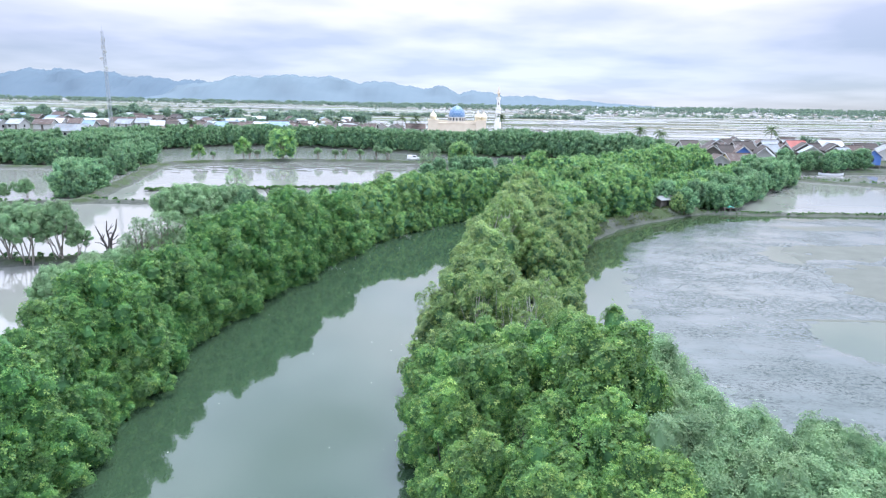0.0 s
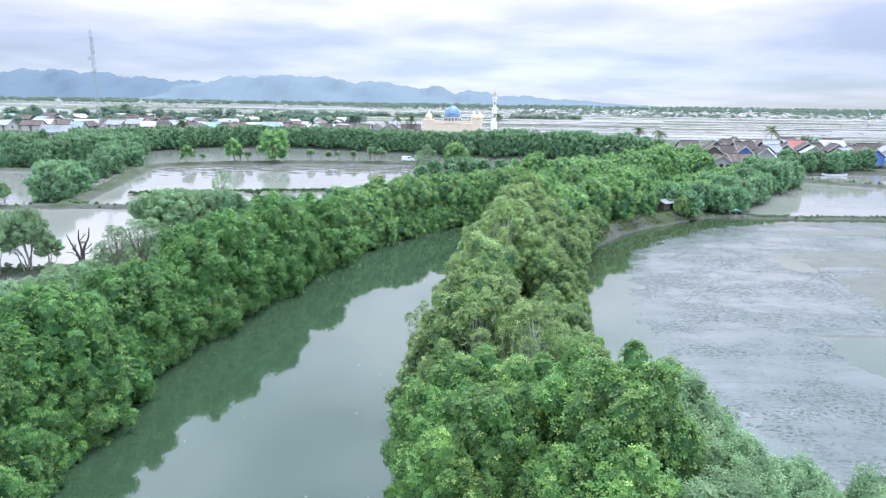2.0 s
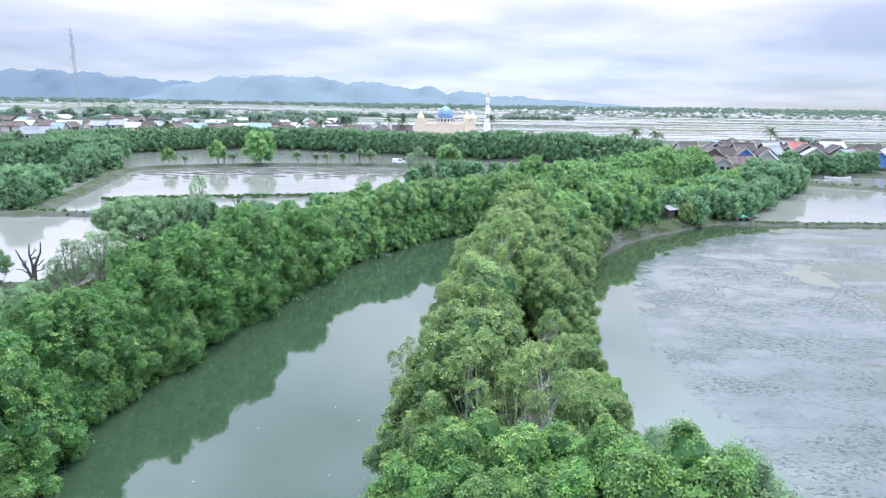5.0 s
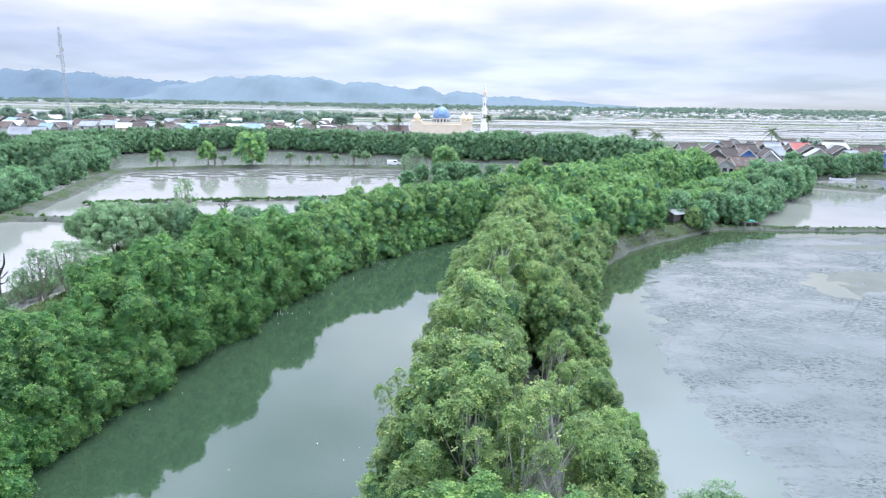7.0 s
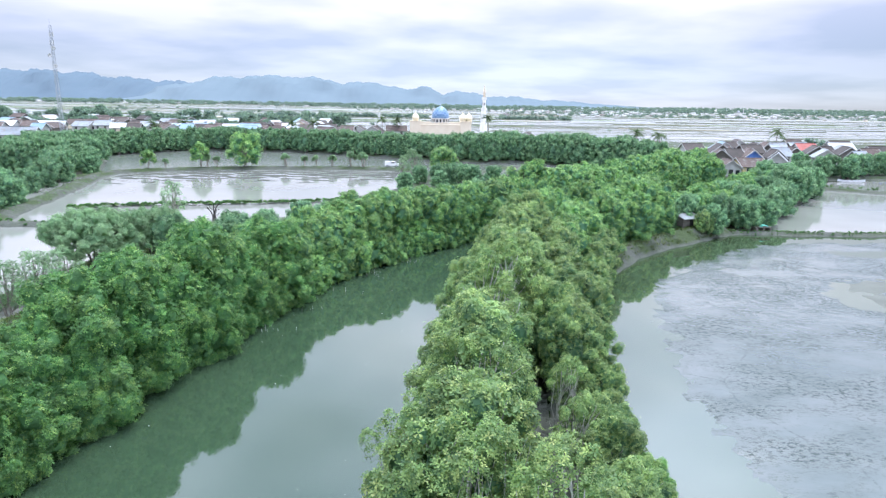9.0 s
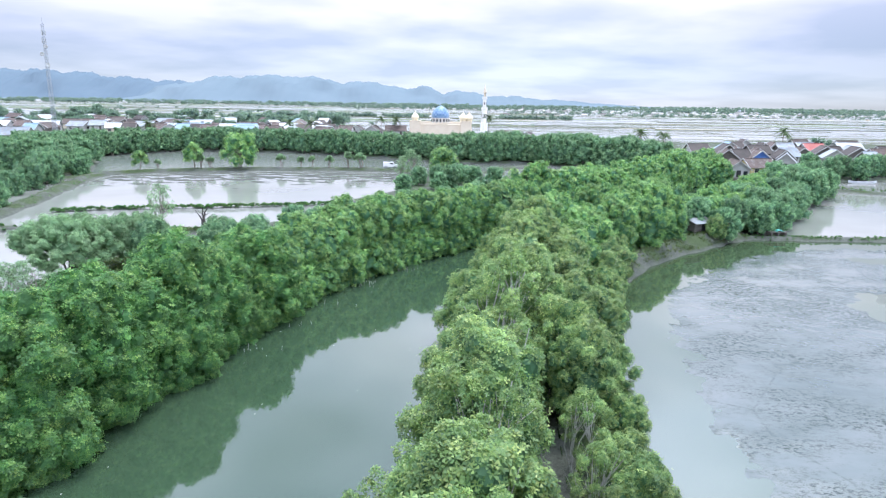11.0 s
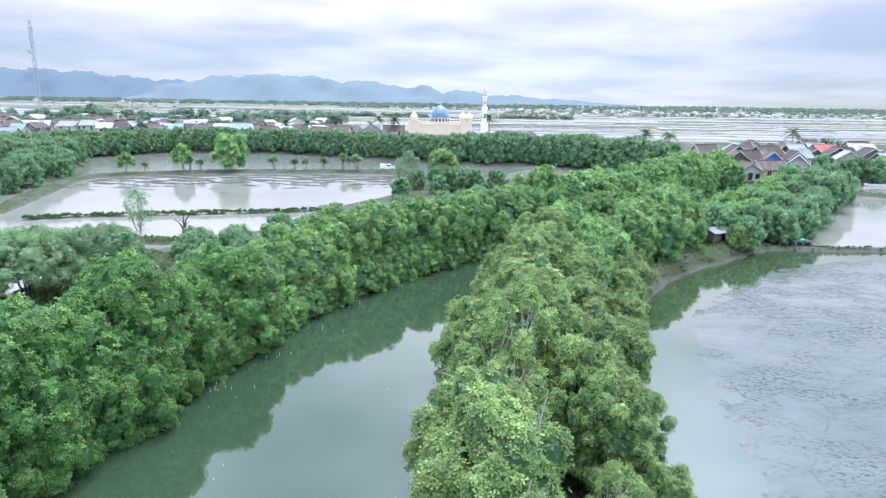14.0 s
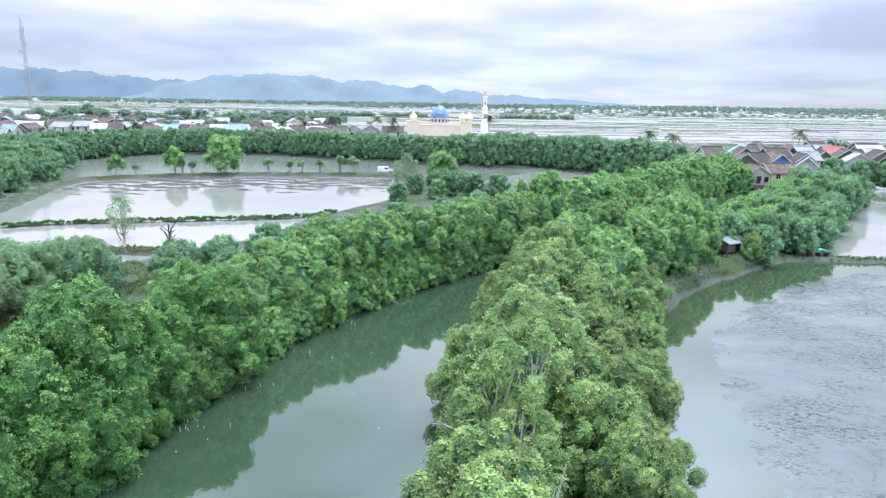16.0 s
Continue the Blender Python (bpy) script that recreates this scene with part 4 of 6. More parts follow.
ROUND = make_tree("broadleaf_tree", 170, 8.0, 4.6, 18, 0.16, 1000, 5, 0.42, 0.12, BANK, BANK_IN, stems=4, roots=0, label="large round bright green tree on the pond road", fine=False)
YOUNG = [make_tree("broadleaf_tree", 174 + i, 4.6, 1.9, 9, 0.3, 420, 5, 0.30, 0.085, BANK, BANK_IN, stems=2, roots=0, label="young light green tree on the pond road", fine=False) for i in range(2)]
SAPLING = [make_tree("sapling", 180 + i, 3.6, 1.2, 7, 0.30, 1000, 4, 0.11, 0.028, GREY, GREY_IN, stems=6, roots=0, core=0.0, girth=0.8, label="thin airy sapling growing on the earth dike", plumes=26, plume=0.34) for i in range(2)]
models = GLOSSY + BROAD + FINE + SPIT + NEAR + FRINGE + MID + FRINGE_MID + FAR + SPARSE + GREYN + GREYM + GREYF + PRUNED + UMBRELLA + [ROUND] + YOUNG + SAPLING
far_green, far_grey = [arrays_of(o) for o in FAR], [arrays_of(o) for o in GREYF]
belt_green, belt_grey = [], []
trng = np.random.default_rng(7)
BANK_GROUP, DIKE_GROUP = "mangroves along the river", "grey mangroves on the dikes"


def plant_far(arrays, spots, x, y, size):
    z = float(max(ground_height(np.array([x]), np.array([y]))[0], -0.35))
    spots.append((arrays[trng.integers(len(arrays))], x, y, z, size, trng.uniform(0, 6.28)))


# left bank of the river: a low fringe over the water, tall rows behind it
for row, (off, gap, size) in enumerate(((0.9, 2.4, 0.92), (2.3, 3.3, 1.08), (5.0, 3.6, 0.95), (7.6, 3.2, 0.66))):
    for x, y, nx, ny in along(RIVER_LEFT[1:], gap, 14 + row):
        if y > 168 or (y < 18 and row > 2) or (54 < y < 77 and row == 3):
            continue
        # the band is narrow at its near end, with low soft bushes behind
        near = min(1.0, max(0.0, (80 - y) / 20))
        reach = off - near * (0, 0, 0.6, 0.9)[row]
        px, py = x + nx * reach + trng.uniform(-0.5, 0.5), y + ny * reach + trng.uniform(-0.5, 0.5)
        s = size * trng.uniform(0.80, 1.13) * (1 - near * (0, 0, 0.15, 0.25)[row])
        if y > 112:
            plant_far(far_green, belt_green, px, py, s * (0.7 if row == 0 else 1.0))
        elif row == 0:
            plant(FRINGE if y < 72 else FRINGE_MID, px, py, trng, s, group=BANK_GROUP)
        else:
            plant(GREYN if y < 66 and row == 3 else NEAR if y < 72 and row < 3 else MID, px, py, trng, s, group=BANK_GROUP)
for x, y in ((58.5, 160), (60.5, 164), (62.5, 167.5), (63.5, 171), (57, 166), (60, 171), (64.6, 168.5), (65.6, 172), (62.5, 175.5), (66.2, 176), (59, 176), (67.4, 168.2), (68.6, 172), (67.8, 175), (66.4, 164.5)):
    plant_far(far_green, belt_green, x, y, trng.uniform(0.85, 1.0))
# low soft bushes between the near band and the west pond
for off, gap in ((8.0, 2.5), (10.8, 2.8), (13.6, 3.1)):
    for x, y, nx, ny in along(RIVER_LEFT[3:6], gap, 8 + off * 0.3):
        px, py = x + nx * off + trng.uniform(-0.8, 0.8), y + ny * off + trng.uniform(-0.8, 0.8)
        if py > 63 and px > -27.5:
            plant(GREYN, px, py, trng, trng.uniform(0.6, 0.95), group=DIKE_GROUP)
for x, y, s in ((-32.4, 50.4, 0.66), (-31.0, 52.6, 0.7), (-30.0, 55.0, 0.66), (-31.6, 47.4, 0.7), (-29.6, 49.8, 0.74), (-29.0, 46.4, 0.7), (-28.6, 52.4, 0.7)):
    plant(GREYN, x, y, trng, s, group=DIKE_GROUP)
# behind them, softer grey crowns towards the ponds
for off, gap in ((11.5, 3.4), (14.5, 4.0), (18.5, 4.6)):
    for x, y, nx, ny in along(RIVER_LEFT[1:], gap, 50 + off):
        px, py = x + nx * off + trng.uniform(-1, 1), y + ny * off + trng.uniform(-1, 1)
        if 77 < y < 140 and within(np.array([px]), np.array([py]), LANDS[0][0])[0] and line_distance(np.array([px]), np.array([py]), BAND_LEFT)[0] > 1.5:
            plant(GREYM, px, py, trng, trng.uniform(0.55, 0.75) if y < 90 else trng.uniform(0.45, 0.66), group=DIKE_GROUP)
# the spit between river and east pond: tall along the river, a muddy ditch, low growth on the pond bank
for row, (off, gap, size) in enumerate(((0.5, 2.3, 0.92), (2.9, 2.7, 1.08), (6.2, 3.0, 1.0))):
    for x, y, nx, ny in along(RIVER_RIGHT[1:], gap, 20 + off):
        # the near stretch keeps to the river, so that the ditch lies open
        pull = min(1.0, max(0.0, ((46 if row == 0 else 60) - y) / 10))
        out = off - pull * (1.3, 1.2, 0)[row] + (0.7 if row == 0 and y < 62 else 0)
        px, py = x - nx * out + trng.uniform(-0.4, 0.4), y - ny * out + trng.uniform(-0.5, 0.5)
        room = line_distance(np.array([px]), np.array([py]), POND_EDGE)[0]
        if y > 158 or y < 33 or (y < 108 and room < (2.6 if y < 76 else 3.9)) or math.hypot(px - 36, py - 103) < 4.2:
            continue
        s = size * trng.uniform(0.9, 1.1)
        if y > 108:
            plant_far(far_green, belt_green, px, py, s * (0.66 if y < 140 else 0.62))
        elif y < 56:
            if row == 0:
                plant(FINE, px, py, trng, s * 1.16, group=BANK_GROUP)
            elif row == 1:
                plant(SPARSE if trng.random() < 0.85 else SPIT, px, py, trng, s * 0.95, group=BANK_GROUP)
        elif y < 76:
            plant(FINE if row == 0 and y < 66 else SPARSE if row == 1 and y < 70 and trng.random() < 0.5 else SPIT, px, py, trng, s * (1.3 if row == 0 and y < 66 else 0.86 if row == 0 else 1.08 if row == 1 else 0.92), group=BANK_GROUP)
        else:
            plant(MID, px, py, trng, s * (0.85 if row == 0 else 1.0), group=BANK_GROUP)
# low growth on the pond bank beside the ditch
for x, y, s in ((7.0, 33.6, 0.86), (8.4, 35.6, 0.78), (8.8, 38.6, 0.74), (9.3, 42.6, 0.66), (9.6, 46.0, 0.6), (9.4, 31.6, 0.8)):
    plant(FINE, x, y, trng, s, group=BANK_GROUP)
for x, y, s in ((9.4, 53.6, 0.8), (10.4, 57.6, 0.84)):
    plant(SPIT, x, y, trng, s, group=BANK_GROUP)
# the dense clump where the spit meets the pond's near dike
for x, y, s in ((2.0, 29.6, 1.0), (0.4, 28.6, 0.86), (4.3, 28.4, 1.02), (6.2, 26.0, 1.06), (7.4, 23.8, 1.04), (2.8, 25.2, 0.98), (4.6, 22.2, 0.86), (1.0, 23.8, 0.84), (6.6, 20.6, 0.9), (2.2, 20.0, 0.8), (4.4, 18.2, 0.82), (7.6, 17.6, 0.8), (1.4, 16.6, 0.75)):
    plant(GLOSSY, x, y, trng, s, group=BANK_GROUP)
for x, y, s in ((1.3, 36.6, 0.56), (10.3, 40.6, 0.44), (6.0, 31.0, 0.72)):
    plant(GLOSSY, x, y, trng, s, group=BANK_GROUP)
for x, y, s in ((5.4, 34.6, 1.08), (0.4, 40.2, 0.95), (3.0, 38.4, 0.98), (7.6, 37.0, 0.6), (8.2, 44.2, 0.62), (8.6, 49.0, 0.6), (9.6, 40.0, 0.5)):
    plant(SPARSE, x, y, trng, s, group=BANK_GROUP)
# soft grey-green trees at the near end of the east pond
for x, y, nx, ny in along(DIKES[2][0][:4], 2.3, 2.0):
    for off, size in ((-1.2, 0.55), (1.2, 0.92), (3.8, 1.12), (6.4, 1.1)):
        px, py = x - nx * off + trng.uniform(-0.5, 0.5), y - ny * off + trng.uniform(-0.5, 0.5)
        if px > 8.6:
            plant(GREYN, px, py, trng, size * trng.uniform(0.82, 1.1), group=DIKE_GROUP)
for x, y, s in ((9.6, 29.6, 0.98), (10.3, 27.2, 1.05), (11.6, 25.2, 1.0), (9.0, 27.0, 1.1)):
    plant(GREYN, x, y, trng, s, group=DIKE_GROUP)
# grey trees between the spit and the second east pond
for off, gap in ((1.5, 3.6), (5.5, 4.2), (9.5, 4.6)):
    for x, y, nx, ny in along(POND2_EDGE, gap, 0.5):
        plant(GREYM, x + nx * off + trng.uniform(-1, 1), y + ny * off + trng.uniform(-1, 1), trng, trng.uniform(0.72, 1.15) * (0.72 if y < 132 else 0.8), group=DIKE_GROUP)
for x, y in ((98, 174), (102, 177), (106, 175), (110, 178), (114, 180), (118, 181), (95, 178)):
    plant(GREYM, x, y, trng, trng.uniform(0.75, 0.95), group=DIKE_GROUP)
# bushes at the pond corner by the hut
for x, y, s in ((39.4, 102.0, 0.62), (33.2, 103.2, 0.7), (37.2, 105.4, 0.8), (43.0, 107.0, 0.7), (32.0, 104.5, 0.75), (46.5, 109.5, 0.72), (46.8, 110.5, 0.6)):
    plant(GREYM, x, y, trng, s, group=DIKE_GROUP)
# bushes leaning out from the spit over the pond
for x, y, s in ((20.1, 84.2, 0.6), (18.0, 79.0, 0.9), (16.4, 75.0, 0.95), (14.8, 69.5, 0.9), (13.6, 64.5, 0.8), (12.4, 58.0, 0.7), (11.4, 51.0, 0.6), (38.0, 101.2, 0.6)):
    plant(FINE, x, y, trng, s, group=BANK_GROUP)
# dikes of the west ponds
for x, y, s in ((-33.6, 80.0, 1.04), (-29.8, 85.0, 0.84)):
    plant(BROAD, x, y, trng, s, group=DIKE_GROUP)
for x, y, s in ((-26.5, 82, 0.8), (-68.2, 110.5, 1.12), (-65.2, 108.0, 0.8), (-70.0, 114, 1.0), (-67.6, 118, 0.8), (-73, 124, 0.85), (-75, 134, 0.8), (-77, 142, 0.9), (-79, 150, 1.0), (-82, 156, 1.05)):
    plant(GREYM, x, y, trng, s, group=DIKE_GROUP)
for x, y, s in ((-46.6, 63.4, 1.05), (-44.2, 63.0, 1.1), (-41.6, 64.2, 1.0), (-49.5, 62.6, 0.9), (-39.6, 64.8, 0.6), (-79, 101, 1.0), (-83, 100, 1.0), (-74.5, 101.5, 0.62), (-70.5, 101.8, 0.66), (-88, 99, 0.9)):
    plant(UMBRELLA, x, y, trng, s, group=DIKE_GROUP)
for x, y, s in ((-84, 163, 0.8), (-80, 165, 0.7), (-88, 169, 0.85), (-85, 174, 0.8), (-92, 180, 0.9), (-90, 188, 0.9), (-97, 196, 0.9), (-83, 168, 0.6)):
    plant(GREYM, x, y, trng, s, group=DIKE_GROUP)
for x, y, s in ((-33.8, 66.8, 1.3), (-31.8, 67.6, 1.4), (-35.0, 66.0, 0.9), (-30.4, 68.6, 1.2), (-38.6, 111.5, 1.5), (-4.6, 171.5, 1.7), (-7.0, 173.0, 1.3)):
    plant(SAPLING, x, y, trng, s, group="saplings on the dike")
# trees along the earth road


def road_y(x):
    return float(np.interp(x, [-66, -48, -21, -9], [172.5, 179.5, 182.5, 181.5]))


for x, s in ((-38.2, 1.0), (-33.4, 0.9), (-30.4, 0.85), (-26.3, 1.0), (-21.5, 1.35), (-18.4, 1.25), (-57.0, 1.05), (-54.8, 0.8), (-66.0, 0.7)):
    plant(PRUNED, x, road_y(x) + 0.7, trng, s * 1.15, group="pollarded trees on the road")
copy_thing(ROUND, pose(-48.4, 180.6, 0.6))
plant(YOUNG, -69.5, 171.6, trng, 1.0)
plant(YOUNG, -58.5, 176.3, trng, 1.22)
copy_thing(ROUND, pose(3.0, 168.5, 0.4, 0, 0, 70) @ Matrix.Scale(0.80, 4))
for x, y, s in ((-2.0, 160, 0.62), (1.5, 156, 0.85), (6.5, 163, 0.75), (-2.5, 152, 0.8), (4, 150, 0.95), (9, 150, 1.0), (13, 146, 1.0), (2, 146, 0.85), (-5, 143, 0.8), (7, 156, 0.9)):
    plant(GREYM, x, y, trng, s * 0.72, group=DIKE_GROUP)
# belts: far shore of the west ponds, and the grove west of them
BELT = [(-112, 194), (-106, 208), (-96, 226), (-86, 240), (-48, 241), (-11, 221), (10, 212), (31, 210), (50, 197), (60, 184)]
for off, gap in ((-2.2, 3.0), (1.6, 3.6), (6, 4.6)):
    for x, y, nx, ny in along(BELT, gap, off * 0.4):
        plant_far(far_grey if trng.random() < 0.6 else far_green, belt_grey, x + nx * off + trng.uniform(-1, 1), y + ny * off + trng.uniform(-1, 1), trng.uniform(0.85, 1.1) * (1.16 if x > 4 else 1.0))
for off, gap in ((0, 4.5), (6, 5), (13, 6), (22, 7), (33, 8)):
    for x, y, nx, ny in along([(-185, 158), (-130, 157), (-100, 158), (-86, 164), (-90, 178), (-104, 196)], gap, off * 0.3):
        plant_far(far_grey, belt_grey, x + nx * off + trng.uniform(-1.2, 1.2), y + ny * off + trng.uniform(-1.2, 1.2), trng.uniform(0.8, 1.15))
# the leaf colours of both belts carry distance haze
scatter_stuff("mangrove_belt", belt_green, [BANK, BANK_IN, BARK_DARK], "dense green mangrove belt closing both river banks", "mangroves")
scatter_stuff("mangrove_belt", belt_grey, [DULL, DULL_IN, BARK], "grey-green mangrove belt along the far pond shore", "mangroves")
for ob in models:
    for o in (*ob.children_recursive, ob):
        bpy.data.objects.remove(o)


# ---- dead trees ----
def dead_tree(x, y, high, seed, label, wood=None, thick=1.0, fork=0.13):
    rng = np.random.default_rng(seed)
    t = tagged(new("dead_tree"), label, "dead tree")
    z = float(ground_height(np.array([x]), np.array([y]))[0])
    t.matrix_basis = pose(x, y, z)
    for s, tall in ((-1, 0.82), (0.12, 0.95), (1, 1.0)):
        lean = s * fork * high
        top = high * tall
        path = [Vector((s * 0.16, 0, -0.4)), Vector((s * 0.2, 0.05, top * 0.28)), Vector((lean * 0.6 + rng.normal() * 0.1, 0, top * 0.5)), Vector((lean * 1.2 + rng.normal() * 0.12, rng.normal() * 0.15, top * 0.74)), Vector((lean * 2.2, rng.normal() * 0.2, top * 0.97))]
        mesh_object("trunk", *tube(path, [0.17 * thick, 0.14 * thick, 0.11 * thick, 0.08 * thick, 0.04 * thick], 7), wood or DEADWOOD, t, smooth=True)
        for k in range(4):
            p = path[1 + k // 2].lerp(path[2 + k // 2], 0.3 + 0.45 * (k % 2))
            q = p + Vector((rng.uniform(-1.1, 1.1) + s * 0.3, rng.uniform(-0.5, 0.5), rng.uniform(0.3, 0.9))) * high * 0.2
            mid_ = (p + q) / 2 + Vector(rng.normal(size=3)) * 0.12
            limb = mesh_object("branch", *tube([p, mid_, q], [0.06 * thick, 0.045 * thick, 0.02 * thick], 5), wood or DEADWOOD, t, smooth=True)
            tip = q + Vector((rng.uniform(-0.6, 0.6), rng.uniform(-0.4, 0.4), rng.uniform(-0.1, 0.6))) * high * 0.1
            mesh_object("twig", *tube([mid_, mid_.lerp(tip, 0.55) + Vector(rng.normal(size=3)) * 0.05, tip], [0.03 * thick, 0.022 * thick, 0.012 * thick], 4), wood or DEADWOOD, limb, smooth=True)
    return t


dead_tree(-36.6, 65.2, 4.6, 5, "bare dead black tree forked at the pond edge")
dead_tree(-31.6, 108.9, 3.6, 6, "bare dead stump with two forked limbs")
dead_tree(1.8, 37.6, 7.2, 7, "bare pale forked trunk among the spit mangroves", PALEBARK, 0.5, 0.06)
for x, y, high, seed in ((3.2, 43.4, 7.3, 8), (4.6, 49.2, 7.4, 9), (4.2, 56.4, 7.6, 11)):
    dead_tree(x, y, high, seed, "bare pale stems standing among the spit mangroves", PALEBARK, 0.42, 0.07)


# ---- houses ----
def house(x, y, turn, w, d, wall_h, stilt, rise, walls, roof, label, windows=2, veranda=False, over=0.5, base=None, group="houses of the village"):
    """A village house: ridge along its local x; its front looks to -y."""
    z0 = 0.75 if base is None else base
    h = tagged(new("house"), label, "house", group)
    h.matrix_basis = pose(x, y, z0, 0, 0, turn)
    zt = stilt + wall_h
    bm = bmesh.new()
    pts = [(-w / 2, -d / 2, stilt), (w / 2, -d / 2, stilt), (w / 2, d / 2, stilt), (-w / 2, d / 2, stilt),
           (-w / 2, -d / 2, zt), (w / 2, -d / 2, zt), (w / 2, d / 2, zt), (-w / 2, d / 2, zt), (-w / 2, 0, zt + rise), (w / 2, 0, zt + rise)]
    v = [bm.verts.new(p) for p in pts]
    for f in ((0, 3, 2, 1), (0, 1, 5, 4), (2, 3, 7, 6), (1, 2, 6, 9, 5), (3, 0, 4, 8, 7)):
        bm.faces.new([v[i] for i in f])
    part("wall", bm, walls, h)
    bm = bmesh.new()
    slope = math.hypot(d / 2 + over, rise * (1 + over / (d / 2)))
    ang = math.atan2(rise, d / 2)
    for s in (-1, 1):
        m = Matrix.Translation((0, 0, zt + rise + 0.09)) @ Matrix.Rotation(s * -ang if s > 0 else ang, 4, "X")
        box(bm, 0, s * slope / 2, 0, w + 2 * over, slope, 0.08, m)
    box(bm, 0, 0, zt + rise + 0.13, w + 2 * over, 0.35, 0.10)
    rf = part("roof", bm, roof, h)
    for s in (-1, 1):
        bm = bmesh.new()
        for q in (-1, 1):
            m = Matrix.Translation((s * (w / 2 + over + 0.03), 0, zt + rise + 0.05)) @ Matrix.Rotation(-q * ang, 4, "X")
            box(bm, 0, q * slope / 2, 0, 0.06, slope, 0.22, m)
        part("bargeboard", bm, WHITEWALL, rf)
    if stilt > 0.3:
        nx = max(2, int(w // 3) + 1)
        for i in range(nx):
            for s in (-1, 1):
                bm = bmesh.new()
                box(bm, -w / 2 + 0.15 + (w - 0.3) * i / (nx - 1), s * (d / 2 - 0.15), stilt / 2 - 0.3, 0.22, 0.22, stilt + 0.6)
                part("post", bm, PLANK, h)
    for i in range(windows):
        cx = -w / 2 + w * (i + 0.5) / windows
        if i == windows // 2:
            bm = bmesh.new()
            box(bm, cx, -d / 2 - 0.02, stilt + 1.0, 0.9, 0.08, 2.0)
            part("door", bm, PLANK, h)
            continue
        bm = bmesh.new()
        box(bm, cx, -d / 2 - 0.015, stilt + wall_h * 0.58, 1.0, 0.07, 1.1)
        win = part("window", bm, GLASS, h)
        bm = bmesh.new()
        for a, b, ww, hh in ((0, 0.58, 1.2, 0.1), (0, -0.58, 1.2, 0.1), (-0.55, 0, 0.1, 1.1), (0.55, 0, 0.1, 1.1), (0, 0, 0.06, 1.1)):
            box(bm, cx + a, -d / 2 - 0.05, stilt + wall_h * 0.58 + b, ww, 0.08, hh)
        part("frame", bm, WHITEWALL, win)
    for s in (-1, 1):
        bm = bmesh.new()
        box(bm, s * (w / 2 + 0.015), 0, stilt + wall_h * 0.58, 0.07, 0.9, 1.0)
        part("window", bm, GLASS, h)
    if veranda:
        bm = bmesh.new()
        box(bm, 0, -d / 2 - 0.9, stilt - 0.06, w, 1.8, 0.12)
        part("deck", bm, PLANK, h)
        bm = bmesh.new()
        box(bm, 0, -d / 2 - 1.75, stilt + 0.85, w, 0.07, 0.09)
        for i in range(9):
            box(bm, -w / 2 + w * i / 8, -d / 2 - 1.75, stilt + 0.42, 0.06, 0.06, 0.85)
        part("railing", bm, WHITEWALL, h)
    return h


def roof_name(m):
    return {"rusted_corrugated_iron": "rusty brown iron", "grey_corrugated_iron": "grey zinc", "brown_roof_sheet": "dark brown", "red_roof_sheet": "faded red", "blue_roof_sheet": "pale blue", "white_roof_sheet": "bright white sheet"}[m.name]


def wall_name(m):
    return {"white_render": "white walls", "weathered_plank": "weathered plank walls", "yellow_painted_wall": "yellow walls", "blue_painted_wall": "blue walls", "cream_render": "cream walls"}[m.name]


def cottage(x, y, w, roof, walls=None, turn=0.0, d=5.2, stilt=1.7, wall_h=2.5, rise=1.9, **more):
    walls = walls or WHITEWALL
    return house(x, y, turn, w, d, wall_h, stilt, rise, walls, roof, f"stilt house with a {roof_name(roof)} roof and {wall_name(walls)}", **more)


# riverside houses and the east village
front = house(73.4, 172.0, 82, 6.4, 4.8, 2.2, 0.9, 1.7, WHITEWALL, RUST, "white waterside house with rusty roof on a grey jetty", windows=2, base=0.2)
for py_, pz_, pw_, ph_, kind_, mat_ in ((1.5, 2.0, 0.9, 1.1, "window", GLASS), (-1.5, 2.0, 0.9, 1.1, "window", GLASS), (0.1, 1.75, 0.9, 1.7, "door", DARK)):
    bm = bmesh.new()
    box(bm, -3.24, py_, pz_, 0.08, pw_, ph_)
    part(kind_, bm, mat_, front)
bm = bmesh.new()
box(bm, 0, 0, 1.25, 6.6, 3.2, 0.14)
jetty = tagged(new("jetty"), "grey plank jetty on posts over the river", "jetty")
jetty.matrix_basis = pose(72.8, 167.4, 0.0, 0, 0, -8)
part("deck", bm, PLANK, jetty)
for i in range(5):
    for s in (-1, 1):
        bm = bmesh.new()
        box(bm, -3.1 + 1.55 * i, s * 1.4, 0.3, 0.18, 0.18, 2.2)
        part("post", bm, PLANK, jetty)
for k in range(9):
    bm = bmesh.new()
    box(bm, -3.0 + 0.74 * k, -1.6, 0.85, 0.68, 0.06, 0.7 + 0.12 * (k % 3))
    part("plank", bm, PLANK, jetty)
cottage(79.6, 174.0, 6.2, RUST, YELLOWWALL, turn=4, d=6.0, stilt=0.5, wall_h=2.3, rise=1.7)
cottage(75.7, 182, 4.3, RUST, PLANK, turn=75, d=5.0)
cottage(81.3, 195, 5.8, BROWNROOF, PLANK, turn=80, d=6.6, rise=2.5)
cottage(87.5, 207, 5.9, BLUEROOF, WHITEWALL, turn=78, d=6.0, stilt=2.2)
cottage(77.0, 204, 5.6, BROWNROOF, WHITEWALL, turn=8)
cottage(92.0, 199, 5.6, BROWNROOF, PLANK, turn=5, stilt=1.9)
cottage(86.0, 186, 4.0, RUST, BLUEWALL, turn=82, d=4.6, stilt=1.4)
